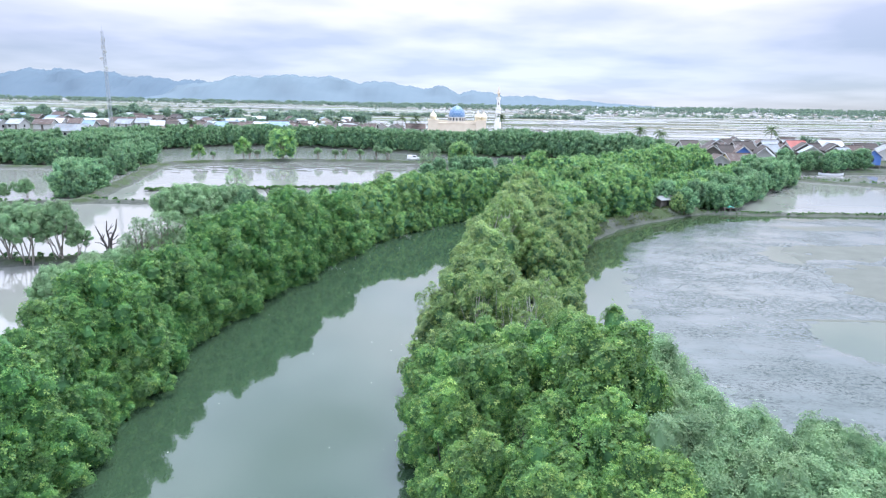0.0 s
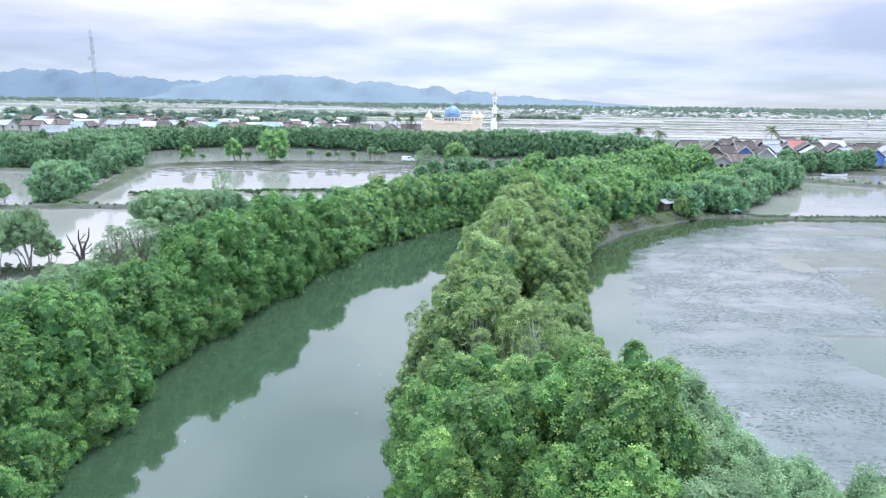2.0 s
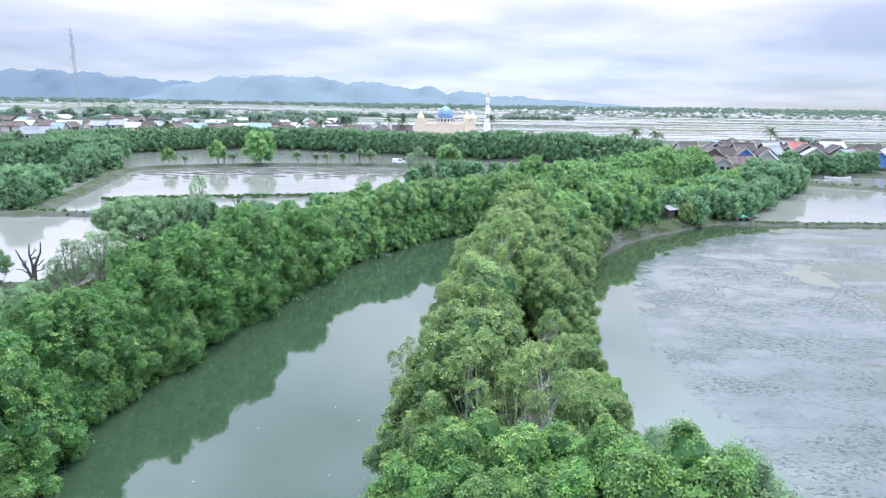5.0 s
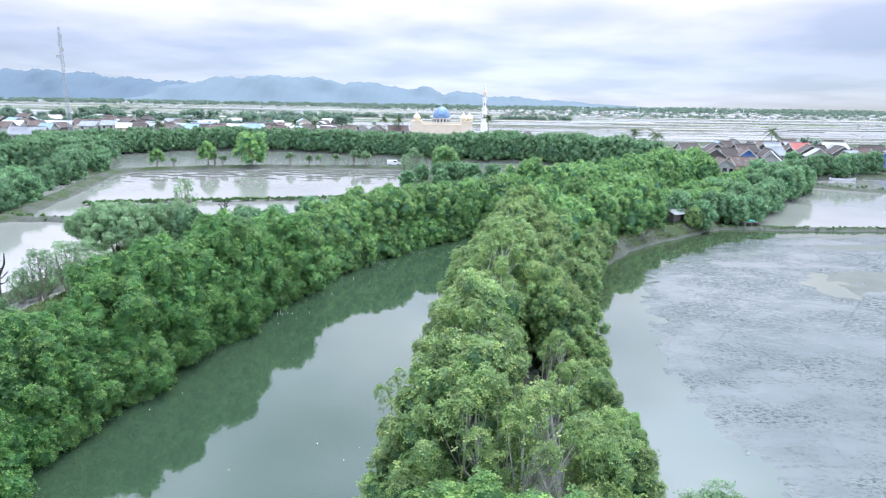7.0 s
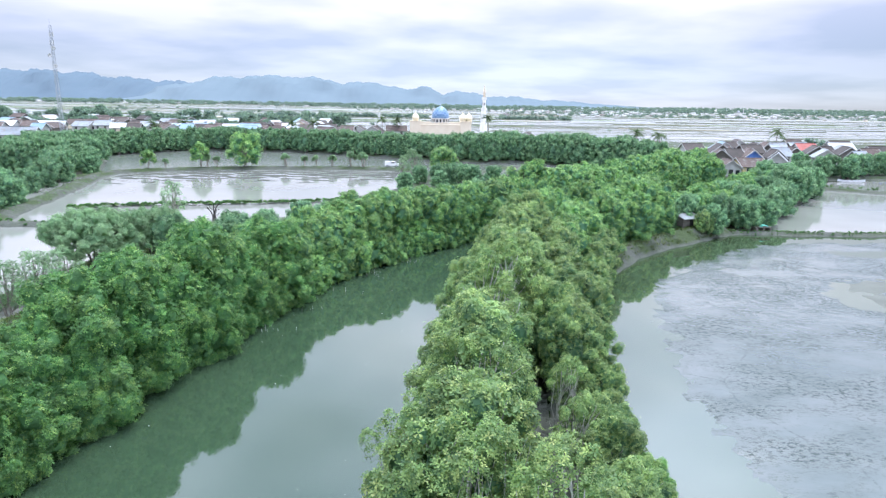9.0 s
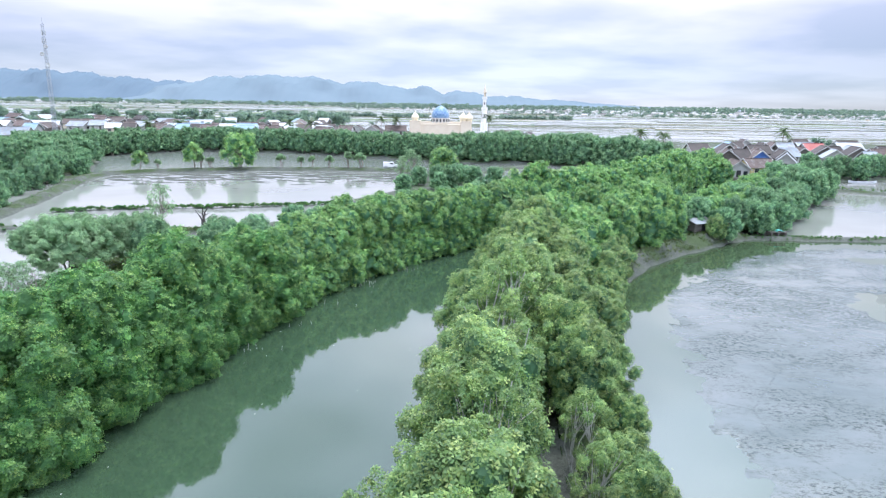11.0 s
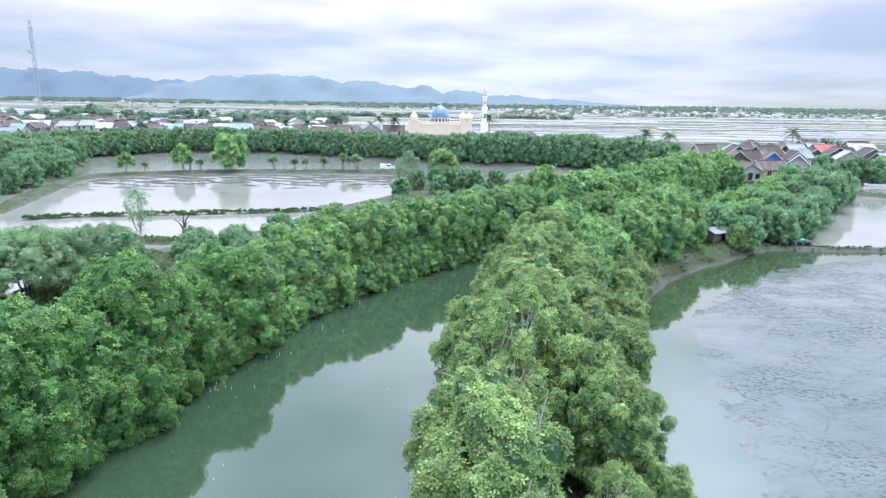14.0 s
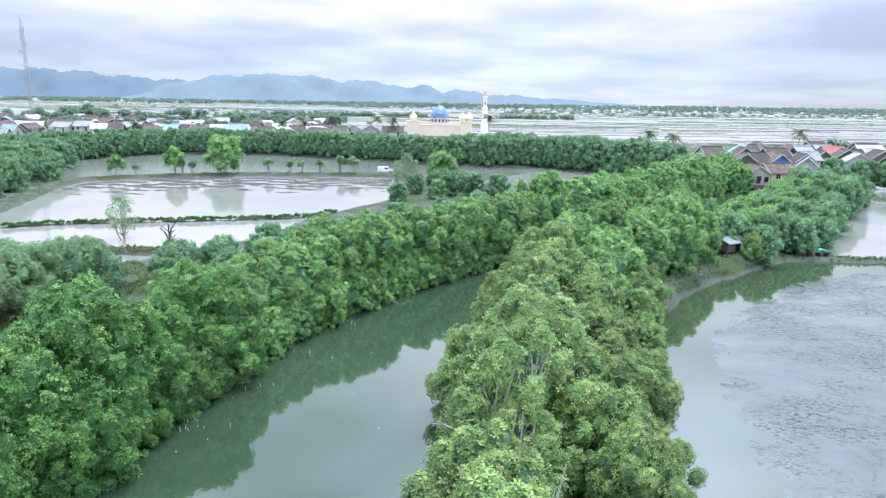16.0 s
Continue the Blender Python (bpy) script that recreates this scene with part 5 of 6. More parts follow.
cottage(101, 214, 4.0, BROWNROOF, WHITEWALL, turn=85)
cottage(105, 209, 4.5, ZINC, PLANK, turn=10)
cottage(95.0, 191, 3.7, BROWNROOF, PLANK, turn=86, d=4.6, stilt=1.2)
cottage(92.0, 183.5, 3.4, ZINC, WHITEWALL, turn=60, d=4.2, stilt=0.8)
cottage(116, 213, 5.9, REDROOF, WHITEWALL, turn=6, stilt=1.8)
cottage(109.5, 217, 4.3, ZINC, WHITEWALL, turn=4)
cottage(113.5, 203, 5.1, BROWNROOF, PLANK, turn=76)
cottage(110.6, 193.5, 5.0, ZINC, WHITEWALL, turn=70, d=5.6, stilt=1.3)
cottage(140, 234, 6.9, BROWNROOF, PLANK, turn=4)
cottage(132, 221, 7.5, WHITEROOF, WHITEWALL, turn=3)
cottage(121.5, 201, 5.9, BROWNROOF, PLANK, turn=78)
cottage(117.5, 189.5, 3.5, ZINC, PLANK, turn=12, d=4.4, stilt=1.2)
cottage(124.6, 187.5, 3.7, BROWNROOF, BLUEWALL, turn=85, d=5.0, stilt=1.0)
cottage(131.5, 190, 5.6, ZINC, WHITEWALL, turn=75, d=6.4, stilt=2.2, veranda=True)
cottage(134, 205, 7.2, BROWNROOF, WHITEWALL, turn=5)
cottage(150, 215, 7.6, BROWNROOF, PLANK, turn=80)
cottage(149, 200, 6.4, ZINC, WHITEWALL, turn=70)
cottage(143, 188, 5.6, RUST, PLANK, turn=80)
cottage(126, 238, 5.6, RUST, WHITEWALL, turn=10)
cottage(104, 232, 5.6, BROWNROOF, WHITEWALL, turn=80)

for x, y, w, roof, walls, turn in ((84, 200, 4.6, RUST, PLANK, 12), (97, 205, 5.0, RUST, PLANK, 84), (89, 193, 4.4, RUST, PLANK, 78), (99, 196, 4.4, ZINC, WHITEWALL, 8), (82, 188.5, 4.2, BROWNROOF, PLANK, 10), (105, 200, 4.8, RUST, PLANK, 82),
                                   (118, 207, 5.0, BROWNROOF, PLANK, 8), (126, 210, 5.4, ZINC, WHITEWALL, 80), (126, 198, 5.0, RUST, PLANK, 8), (110, 224, 5.6, RUST, WHITEWALL, 82), (121, 226, 5.4, ZINC, PLANK, 6), (96, 222, 5.0, BROWNROOF, PLANK, 10)):
    cottage(x, y, w, roof, walls, turn=turn, d=5.0, stilt=1.5, wall_h=2.4, rise=1.9)

# the west village beyond the mangrove belt
house(-146.5, 243, 6, 11.5, 7.0, 3.0, 0.6, 2.4, WHITEWALL, ZINC, "long white house with a pale zinc roof", windows=7)
cottage(-145, 252, 4.0, BLUEROOF, WHITEWALL, stilt=2.6)
for x, y, w, roof, walls in ((-197, 272, 7.2, ZINC, WHITEWALL), (-189.5, 274, 7.0, ZINC, WHITEWALL), (-168, 300, 9.6, WHITEROOF, WHITEWALL), (-179, 300, 6.0, RUST, CREAM), (-156, 302, 9.6, ZINC, WHITEWALL),
                             (-148, 303, 7.4, ZINC, WHITEWALL), (-140, 300, 6.6, WHITEROOF, CREAM), (-131, 296, 6.2, BROWNROOF, PLANK), (-127, 302, 8.2, ZINC, WHITEWALL), (-117, 304, 11, BROWNROOF, PLANK)):
    cottage(x, y, w * 0.82, roof, walls, turn=float(trng.uniform(-28, 28)), stilt=float(trng.uniform(1.2, 2.2)), d=6.4)
for x, y, w, roof, walls in ((-103, 297, 13.5, BROWNROOF, WHITEWALL), (-104, 286, 5.4, BLUEROOF, WHITEWALL), (-97, 308, 6.2, RUST, WHITEWALL), (-91, 304, 8.8, WHITEROOF, CREAM), (-79, 290, 9.4, BLUEROOF, WHITEWALL),
                             (-74.5, 298, 6.0, BROWNROOF, PLANK), (-58, 308, 9.8, BROWNROOF, WHITEWALL), (-49, 304, 5.4, ZINC, YELLOWWALL), (-42, 296, 7.4, BROWNROOF, PLANK), (-37, 290, 6.2, RUST, WHITEWALL)):
    cottage(x, y, w * 0.82, roof, walls, turn=float(trng.uniform(-28, 28)), stilt=float(trng.uniform(1.2, 2.2)), d=6.4)
for x, y, w, roof, turn in ((-33, 296, 6.0, BROWNROOF, 84), (-26, 295, 8.0, BROWNROOF, 80), (-17, 302, 8.6, RUST, 5), (-66, 310, 7, WHITEROOF, 5), (-86, 318, 8, RUST, 4), (-110, 322, 9, WHITEROOF, 8), (-124, 318, 8, RUST, 82), (-140, 322, 8, BROWNROOF, 6), (-162, 325, 9, RUST, 4), (30, 300, 6, RUST, 24), (41, 296, 6, BROWNROOF, 66), (52, 290, 7, ZINC, 12)):
    cottage(x, y, w, roof, None, turn=turn, stilt=0.3 if x > 0 else 1.9, d=6)
vr = np.random.default_rng(21)
for i in range(80):
    x, y = (vr.uniform(-330, -60), vr.uniform(330, 430)) if i < 46 else (vr.uniform(-205, -40), vr.uniform(284, 330))
    cottage(x, y, vr.uniform(5, 8.5), (RUST, BROWNROOF, WHITEROOF, ZINC, WHITEROOF, RUST, BLUEROOF)[vr.integers(7)], (WHITEWALL, CREAM, PLANK)[vr.integers(3)], turn=float(vr.uniform(-35, 35) + 90 * (vr.random() < 0.3)), d=7, stilt=1.5, windows=1)


# ---- mosque ----
GOLD = surface("pale_gold_render", (0.78, 0.68, 0.48), (0.86, 0.78, 0.60), 0.6, 5, 0.6, 0.05)
mosque = tagged(new("mosque"), "cream mosque with a blue tiled dome and side cupolas", "mosque")
mosque.matrix_basis = pose(3.0, 350, -0.6)
bm = bmesh.new()
box(bm, 0, 6, 3.4, 31, 18, 7.0)
part("wall", bm, CREAM, mosque)
bm = bmesh.new()
box(bm, 0, -3.25, 7.45, 31.6, 0.5, 0.7)
for i in range(16):
    box(bm, -15 + 2 * i, -3.25, 8.0, 0.9, 0.4, 0.5)
box(bm, 0, 15.2, 7.45, 31.6, 0.5, 0.7)
part("parapet", bm, CREAM, mosque)
for sx in (-13.0, 13.2):
    bm = bmesh.new()
    box(bm, sx, -1.5, 4.2, 5.6, 5.0, 8.4)
    box(bm, sx, -1.5, 8.55, 6.0, 5.4, 0.3)
    part("corner_tower", bm, CREAM, mosque)
for cx, cy in ((-13.0, -1.5), (11.6, -1.5), (14.8, -1.0)):
    v, f = lathe([(1.5, 8.2), (1.5, 9.7), (1.85, 9.8), (1.95, 10.3), (1.75, 11.0), (1.15, 11.8), (0.45, 12.5), (0.12, 13.0), (0.06, 13.8), (0, 13.85)], 16)
    mesh_object("cupola", [(a + cx, b + cy, c) for a, b, c in v], f, GOLD, mosque, "pale gold ribbed cupola", smooth=True)
v, f = lathe([(4.7, 7.0), (4.7, 9.6), (4.95, 9.7), (4.95, 9.95), (4.4, 10.0)], 32)
drum = mesh_object("drum", [(a, b + 5, c) for a, b, c in v], f, WHITEWALL, mosque, "white drum with arched windows")
for k in range(16):
    a = 2 * math.pi * k / 16
    bm = bmesh.new()
    m = Matrix.Translation((4.72 * math.cos(a), 5 + 4.72 * math.sin(a), 8.6)) @ Matrix.Rotation(a, 4, "Z")
    box(bm, 0, 0, 0, 0.12, 0.8, 1.2, m)
    bmesh.ops.create_cone(bm, cap_ends=True, segments=10, radius1=0.4, radius2=0.4, depth=0.12, matrix=m @ Matrix.Translation((0, 0, 0.6)) @ Matrix.Rotation(math.pi / 2, 4, "Y"))
    part("window", bm, GLASS, drum)


def dome_tile():
    m, nodes, links, out = shader("patterned_dome_tile")
    tc = nodes.new("ShaderNodeTexCoord")
    mp = nodes.new("ShaderNodeMapping")
    mp.inputs["Rotation"].default_value = (0, 0, 0.78)
    links.new(tc.outputs["Object"], mp.inputs[0])
    ch = nodes.new("ShaderNodeTexChecker")
    ch.inputs["Scale"].default_value = 0.9
    ch.inputs["Color1"].default_value, ch.inputs["Color2"].default_value = (0.06, 0.15, 0.32, 1), (0.22, 0.34, 0.50, 1)
    links.new(mp.outputs[0], ch.inputs["Vector"])
    links.new(blend(nodes, links, 0.25, ch.outputs[0], ramp(nodes, links, noise_of(nodes, links, 1.2, 4), [(0.3, (0.08, 0.2, 0.4)), (0.7, (0.3, 0.46, 0.64))])), out.inputs["Base Color"])
    out.inputs["Roughness"].default_value = 0.35
    return m


DOMETILE = dome_tile()
v, f = lathe([(4.2, 9.9), (4.5, 10.7), (4.5, 11.6), (4.2, 12.8), (3.5, 14.0), (2.5, 15.0), (1.4, 15.7), (0.5, 16.1), (0.12, 16.3)], 32)
dome = mesh_object("dome", [(a, b + 5, c) for a, b, c in v], f, DOMETILE, mosque, "blue diamond-tiled dome", smooth=True)
v, f = lathe([(0.12, 16.2), (0.1, 16.6), (0.25, 16.8), (0.1, 17.0), (0.05, 17.6), (0, 17.6)], 10)
mesh_object("finial", [(a, b + 5, c) for a, b, c in v], f, STEEL, dome)
WHITEPAINT = surface("white_minaret_paint", (0.74, 0.73, 0.71), (0.85, 0.84, 0.82), 0.5, 5, 0.7, 0.05)
minaret = tagged(new("minaret"), "slender white minaret with balconies and a pointed cap", "minaret")
minaret.matrix_basis = pose(27.2, 372, 0.6)
v, f = lathe([(1.9, 0), (1.9, 6.0), (1.55, 6.2), (1.4, 12.2), (1.35, 13.4)], 8)
mesh_object("base", v, f, WHITEPAINT, minaret)
v, f = lathe([(0.98, 13.0), (0.92, 19.4)], 12)
mesh_object("shaft", v, f, WHITEPAINT, minaret, smooth=True)
for zc, r in ((13.5, 1.7), (19.2, 1.4)):
    v, f = lathe([(0.95, zc - 0.7), (r, zc - 0.1), (r, zc + 0.15), (r, zc + 0.9), (r - 0.12, zc + 0.9), (r - 0.12, zc + 0.15), (0.8, zc + 0.15)], 12)
    mesh_object("balcony", v, f, WHITEPAINT, minaret)
v, f = lathe([(0.68, 19.2), (0.64, 22.0), (0.95, 22.2), (0.85, 22.6), (0.45, 24.6), (0.12, 26.0), (0.05, 27.0), (0, 27.0)], 12)
mesh_object("cap", v, f, CREAM, minaret, "cream pointed cap", smooth=True)
for k in range(4):
    for zc in (9.5, 16.5):
        bm = bmesh.new()
        m = Matrix.Rotation(k * math.pi / 2, 4, "Z")
        box(bm, 0, -1.48 if zc < 12 else -0.97, zc, 0.5, 0.1, 1.6, m)
        part("window", bm, DARK, minaret)


# ---- lattice telecom tower ----
tower = tagged(new("telecom_tower"), "tall grey steel lattice telecom tower", "tower")
tower.matrix_basis = pose(-132.4, 244.6, 0.7, 0, 0, 12)
TOP, R0, R1 = 40.5, 0.66, 0.34


def leg_at(k, z):
    r = R0 + (R1 - R0) * min(1.0, z / 36.0)
    a = math.pi / 4 + k * math.pi / 2
    return Vector((r * 1.41 * math.cos(a), r * 1.41 * math.sin(a), z))


for k in range(4):
    mesh_object("leg", *tube([leg_at(k, z) for z in (-0.5, 12, 24, 36, TOP)], [0.075, 0.068, 0.06, 0.05, 0.04], 6), STEEL, tower)
levels = [0, 3.2, 6.2, 9.0, 11.6, 14.0, 16.3, 18.5, 20.6, 22.6, 24.5, 26.4, 28.2, 30.0, 31.7, 33.4, 35.0, 36.5, 38.0, 39.5, TOP]
for j, (a, b) in enumerate(zip(levels[:-1], levels[1:])):
    for k in range(4):
        q = (k + 1) % 4
        for p_, r_ in (((leg_at(k, a), leg_at(q, b)), 0.02), ((leg_at(q, a), leg_at(k, b)), 0.02), ((leg_at(k, b), leg_at(q, b)), 0.02)):
            mesh_object("brace", *tube(p_, [r_, r_], 4), STEEL, tower)
for k in range(6):
    a = k * math.pi / 3
    bm = bmesh.new()
    box(bm, 0.66 * math.cos(a), 0.66 * math.sin(a), 37.5 - 2.6 * (k % 2), 0.2, 0.2, 1.6, bevel=0.03)
    part("antenna", bm, WHITEWALL, tower, "white panel antenna")
for k, z in enumerate((27.0, 30.5, 33.0)):
    v, f = lathe([(0, 0), (0.5, 0.05), (0.7, 0.3), (0.62, 0.34), (0, 0.2)], 14)
    m = Matrix.Translation((0.7 * (-1) ** k, -1.0, z)) @ Matrix.Rotation(math.pi / 2, 4, "X")
    mesh_object("dish", [m @ Vector(p) for p in v], f, WHITEWALL, tower, "white microwave dish")
mesh_object("lightning_rod", *tube([(0, 0, TOP - 1), (0, 0, TOP + 2.2)], [0.05, 0.03], 5), STEEL, tower)
for k in range(2):
    mesh_object("cable_ladder", *tube([(0.25 * k - 0.1, -0.2, 0), (0.25 * k - 0.1, -0.2, TOP - 2)], [0.035, 0.035], 4), STEEL, tower)


# ---- palms ----
def palm(x, y, high, seed, label="tall coconut palm with drooping fronds"):
    rng = np.random.default_rng(seed)
    t = tagged(new("palm_tree"), label, "palm", "coconut palms")
    t.matrix_basis = pose(x, y, 0.7, 0, 0, rng.uniform(0, 360))
    lean = rng.uniform(0.2, 0.8)
    path = [(lean * (z / high) ** 2, 0, z) for z in np.linspace(-0.4, high, 6)]
    mesh_object("trunk", *tube(path, [0.24, 0.2, 0.17, 0.15, 0.14, 0.13], 7), BARK, t, smooth=True)
    for k in range(24):
        a, up = 2.4 * k, rng.uniform(-0.55, 1.35)
        L = rng.uniform(2.9, 3.7)
        spine = [Vector((lean + math.cos(a) * L * s * math.cos(up * (1 - s)), math.sin(a) * L * s, high + L * (math.sin(up) * s - 0.55 * s * s))) for s in np.linspace(0, 1, 8)]
        verts, faces = [], []
        side = Vector((-math.sin(a), math.cos(a), 0))
        for i, p in enumerate(spine[:-1]):
            for s in (-1, 1):
                for h in (0.0, 0.5):
                    q = p.lerp(spine[i + 1], h)
                    wl_ = 0.85 * math.sin(math.pi * min(1, (i + h) / 7 * 0.85 + 0.12))
                    tip = q + side * s * wl_ * 0.8 + (spine[i + 1] - p).normalized() * 0.4 + Vector((0, 0, -0.35 * wl_))
                    n = len(verts)
                    verts += [q, q + (spine[i + 1] - p).normalized() * 0.26, tip]
                    faces.append((n, n + 1, n + 2))
        n = len(verts)
        tv, tf = tube(spine, [0.035] * 7 + [0.01], 3)
        verts += tv
        faces += [tuple(i + n for i in q) for q in tf]
        mesh_object("frond", verts, faces, PALM, t)
    return t


for i, (x, y, h) in enumerate(((25.2, 312, 10.4), (-23, 300, 9.2), (-16.8, 301, 8.9), (70.5, 236, 7.9), (79, 236, 7.5), (118.2, 234, 9.2), (-62, 292, 7.2), (-107, 291, 6.6), (-119, 288, 6.2), (-52, 290, 7.4))):
    palm(x, y, h, 300 + i)


# ---- hut, crates, van, boat ----
hut = tagged(new("hut"), "small dark plank hut with a pale zinc roof", "hut")
hut.matrix_basis = pose(36.0, 103.2, 1.0, 0, 0, 28) @ Matrix.Scale(0.84, 4)
bm = bmesh.new()
box(bm, 0, 0, 1.35, 3.4, 2.6, 1.5)
part("wall", bm, PLANK, hut, "dark weathered planks")
bm = bmesh.new()
for s in (-1, 1):
    box(bm, 0, s * 0.95, 0, 4.2, 2.0, 0.06, Matrix.Translation((0, 0, 2.5)) @ Matrix.Rotation(-s * 0.32, 4, "X"))
part("roof", bm, ZINC, hut, "pale zinc sheets")
for i in range(2):
    for s in (-1, 1):
        bm = bmesh.new()
        box(bm, (i - 0.5) * 3.0, s * 1.1, -0.2, 0.16, 0.16, 2.4)
        part("post", bm, PLANK, hut)
bm = bmesh.new()
box(bm, 0.3, -1.33, 1.3, 0.8, 0.06, 1.3)
part("door", bm, DARK, hut)

sluice = tagged(new("sluice_gate"), "small grey concrete sluice under a green tarpaulin", "sluice")
sluice.matrix_basis = pose(48.2, 105.4, 0.1, 0, 0, 6) @ Matrix.Scale(0.72, 4)
for i in range(3):
    bm = bmesh.new()
    box(bm, -1.4 + 1.4 * i, 0, 0.45, 0.35, 1.8, 1.3, bevel=0.03)
    part("pier", bm, PLANK, sluice)
bm = bmesh.new()
box(bm, 0, 0, 1.15, 3.4, 1.6, 0.1)
part("deck", bm, PLANK, sluice)
bm = bmesh.new()
bmesh.ops.create_grid(bm, x_segments=8, y_segments=6, size=0.5, matrix=Matrix.Translation((0.5, 0, 1.5)) @ Matrix.Diagonal((1.5, 1.1, 1, 1)))
for v_ in bm.verts:
    v_.co.z += 0.10 * math.sin(v_.co.x * 5) + 0.08 * math.cos(v_.co.y * 6) - 0.25 * (abs(v_.co.x - 0.5) > 0.6)
bmesh.ops.solidify(bm, geom=bm.faces[:], thickness=0.03)
part("tarpaulin", bm, TARP, sluice, "bright green crumpled tarpaulin")

van = tagged(new("pickup_truck"), "white pickup truck parked on the earth road", "truck")
van.matrix_basis = pose(-10.6, 183.0, 0.74, 0, 0, 4) @ Matrix.Scale(0.86, 4)
bm = bmesh.new()
prof = [(-2.2, 0.45), (-2.2, 1.05), (-0.3, 1.1), (-0.25, 1.75), (0.85, 1.8), (1.35, 1.2), (2.15, 1.05), (2.2, 0.45)]
left = [bm.verts.new((x, -0.85, z)) for x, z in prof]
right = [bm.verts.new((x, 0.85, z)) for x, z in prof]
bm.faces.new(left)
bm.faces.new(right[::-1])
for i in range(len(prof)):
    j = (i + 1) % len(prof)
    bm.faces.new((left[i], right[i], right[j], left[j]))
bmesh.ops.recalc_face_normals(bm, faces=bm.faces[:])
bmesh.ops.bevel(bm, geom=bm.edges[:], offset=0.05, segments=2, affect="EDGES")
body = part("body", bm, VANPAINT, van)
for s in (-1, 1):
    bm = bmesh.new()
    box(bm, 0.35, s * 0.86, 1.45, 0.95, 0.03, 0.45)
    part("side_window", bm, GLASS, van)
bm = bmesh.new()
box(bm, 0, 0, 0, 0.03, 1.45, 0.62, Matrix.Translation((1.13, 0, 1.5)) @ Matrix.Rotation(-0.7, 4, "Y"))
part("windscreen", bm, GLASS, van)
bm = bmesh.new()
box(bm, -1.25, 0, 1.45, 1.75, 1.5, 0.75, bevel=0.05)
part("load_cover", bm, VANPAINT, van, "white load cover")
for sx in (-1.35, 1.35):
    for s in (-1, 1):
        bm = bmesh.new()
        bmesh.ops.create_cone(bm, cap_ends=True, segments=16, radius1=0.36, radius2=0.36, depth=0.22, matrix=Matrix.Translation((sx, s * 0.8, 0.36)) @ Matrix.Rotation(math.pi / 2, 4, "X"))
        wheel = part("wheel", bm, RUBBER, van)
        bm = bmesh.new()
        bmesh.ops.create_cone(bm, cap_ends=True, segments=12, radius1=0.2, radius2=0.2, depth=0.03, matrix=Matrix.Translation((sx, s * 0.92, 0.36)) @ Matrix.Rotation(math.pi / 2, 4, "X"))
        part("rim", bm, STEEL, wheel)


def boat(x, y, turn, L, label):
    b = tagged(new("boat"), label, "boat")
    b.matrix_basis = pose(x, y, 0.02, 0, 0, turn)
    verts, faces = [], []
    for i, s in enumerate(np.linspace(-1, 1, 11)):
        w = 0.42 * (1 - abs(s) ** 2.5) + 0.03
        rise = 0.45 + 0.35 * abs(s) ** 3
        verts += [(s * L / 2, -w, rise), (s * L / 2, -w * 0.6, -0.05 + 0.3 * abs(s) ** 4), (s * L / 2, w * 0.6, -0.05 + 0.3 * abs(s) ** 4), (s * L / 2, w, rise), (s * L / 2, w - 0.06, rise), (s * L / 2, w * 0.5, 0.12), (s * L / 2, -w * 0.5, 0.12), (s * L / 2, -w + 0.06, rise)]
        if i:
            faces += [((i - 1) * 8 + k, (i - 1) * 8 + (k + 1) % 8, i * 8 + (k + 1) % 8, i * 8 + k) for k in range(8)]
    mesh_object("hull", verts, faces, WHITEROOF, b)
    for s in (-0.4, 0.1, 0.5):
        bm = bmesh.new()
        box(bm, s * L / 2, 0, 0.42, 0.22, 0.62, 0.04)
        part("thwart", bm, PLANK, b)
    return b


boat(104, 170.6, -6, 6.5, "long narrow white wooden boat by the pond dike")
boat(79.5, 167.5, 70, 4.5, "narrow white wooden boat moored by the jetty")


# ---- flooded rice fields on the plain ----
bm = bmesh.new()
f_ = bm.faces.new([bm.verts.new(p) for p in ((-95, 338, 0.78), (60, 318, 0.78), (150, 262, 0.78), (420, 250, 0.78), (4200, 700, 0.78), (4200, 4300, 0.78), (-4200, 4300, 0.78), (-4200, 640, 0.78), (-520, 470, 0.78), (-150, 450, 0.78))])
bmesh.ops.triangulate(bm, faces=[f_])
rice_water = tagged(part("water_rice_fields", bm, PADDY, None), "flooded pale rice fields reflecting the overcast sky", "water", kind="structure")

fr = np.random.default_rng(33)
bunds = []


def bund(a, b, w, h):
    (ax, ay), (bx, by) = a, b
    n = math.hypot(bx - ax, by - ay)
    nx, ny = -(by - ay) / n * w / 2, (bx - ax) / n * w / 2
    v = [(ax - nx, ay - ny, 0.6), (ax - nx * 0.4, ay - ny * 0.4, 0.78 + h), (ax + nx * 0.4, ay + ny * 0.4, 0.78 + h), (ax + nx, ay + ny, 0.6),
         (bx - nx, by - ny, 0.6), (bx - nx * 0.4, by - ny * 0.4, 0.78 + h), (bx + nx * 0.4, by + ny * 0.4, 0.78 + h), (bx + nx, by + ny, 0.6)]
    bunds.append((v, [(0, 1, 5, 4), (1, 2, 6, 5), (2, 3, 7, 6), (0, 3, 2, 1), (4, 5, 6, 7)]))


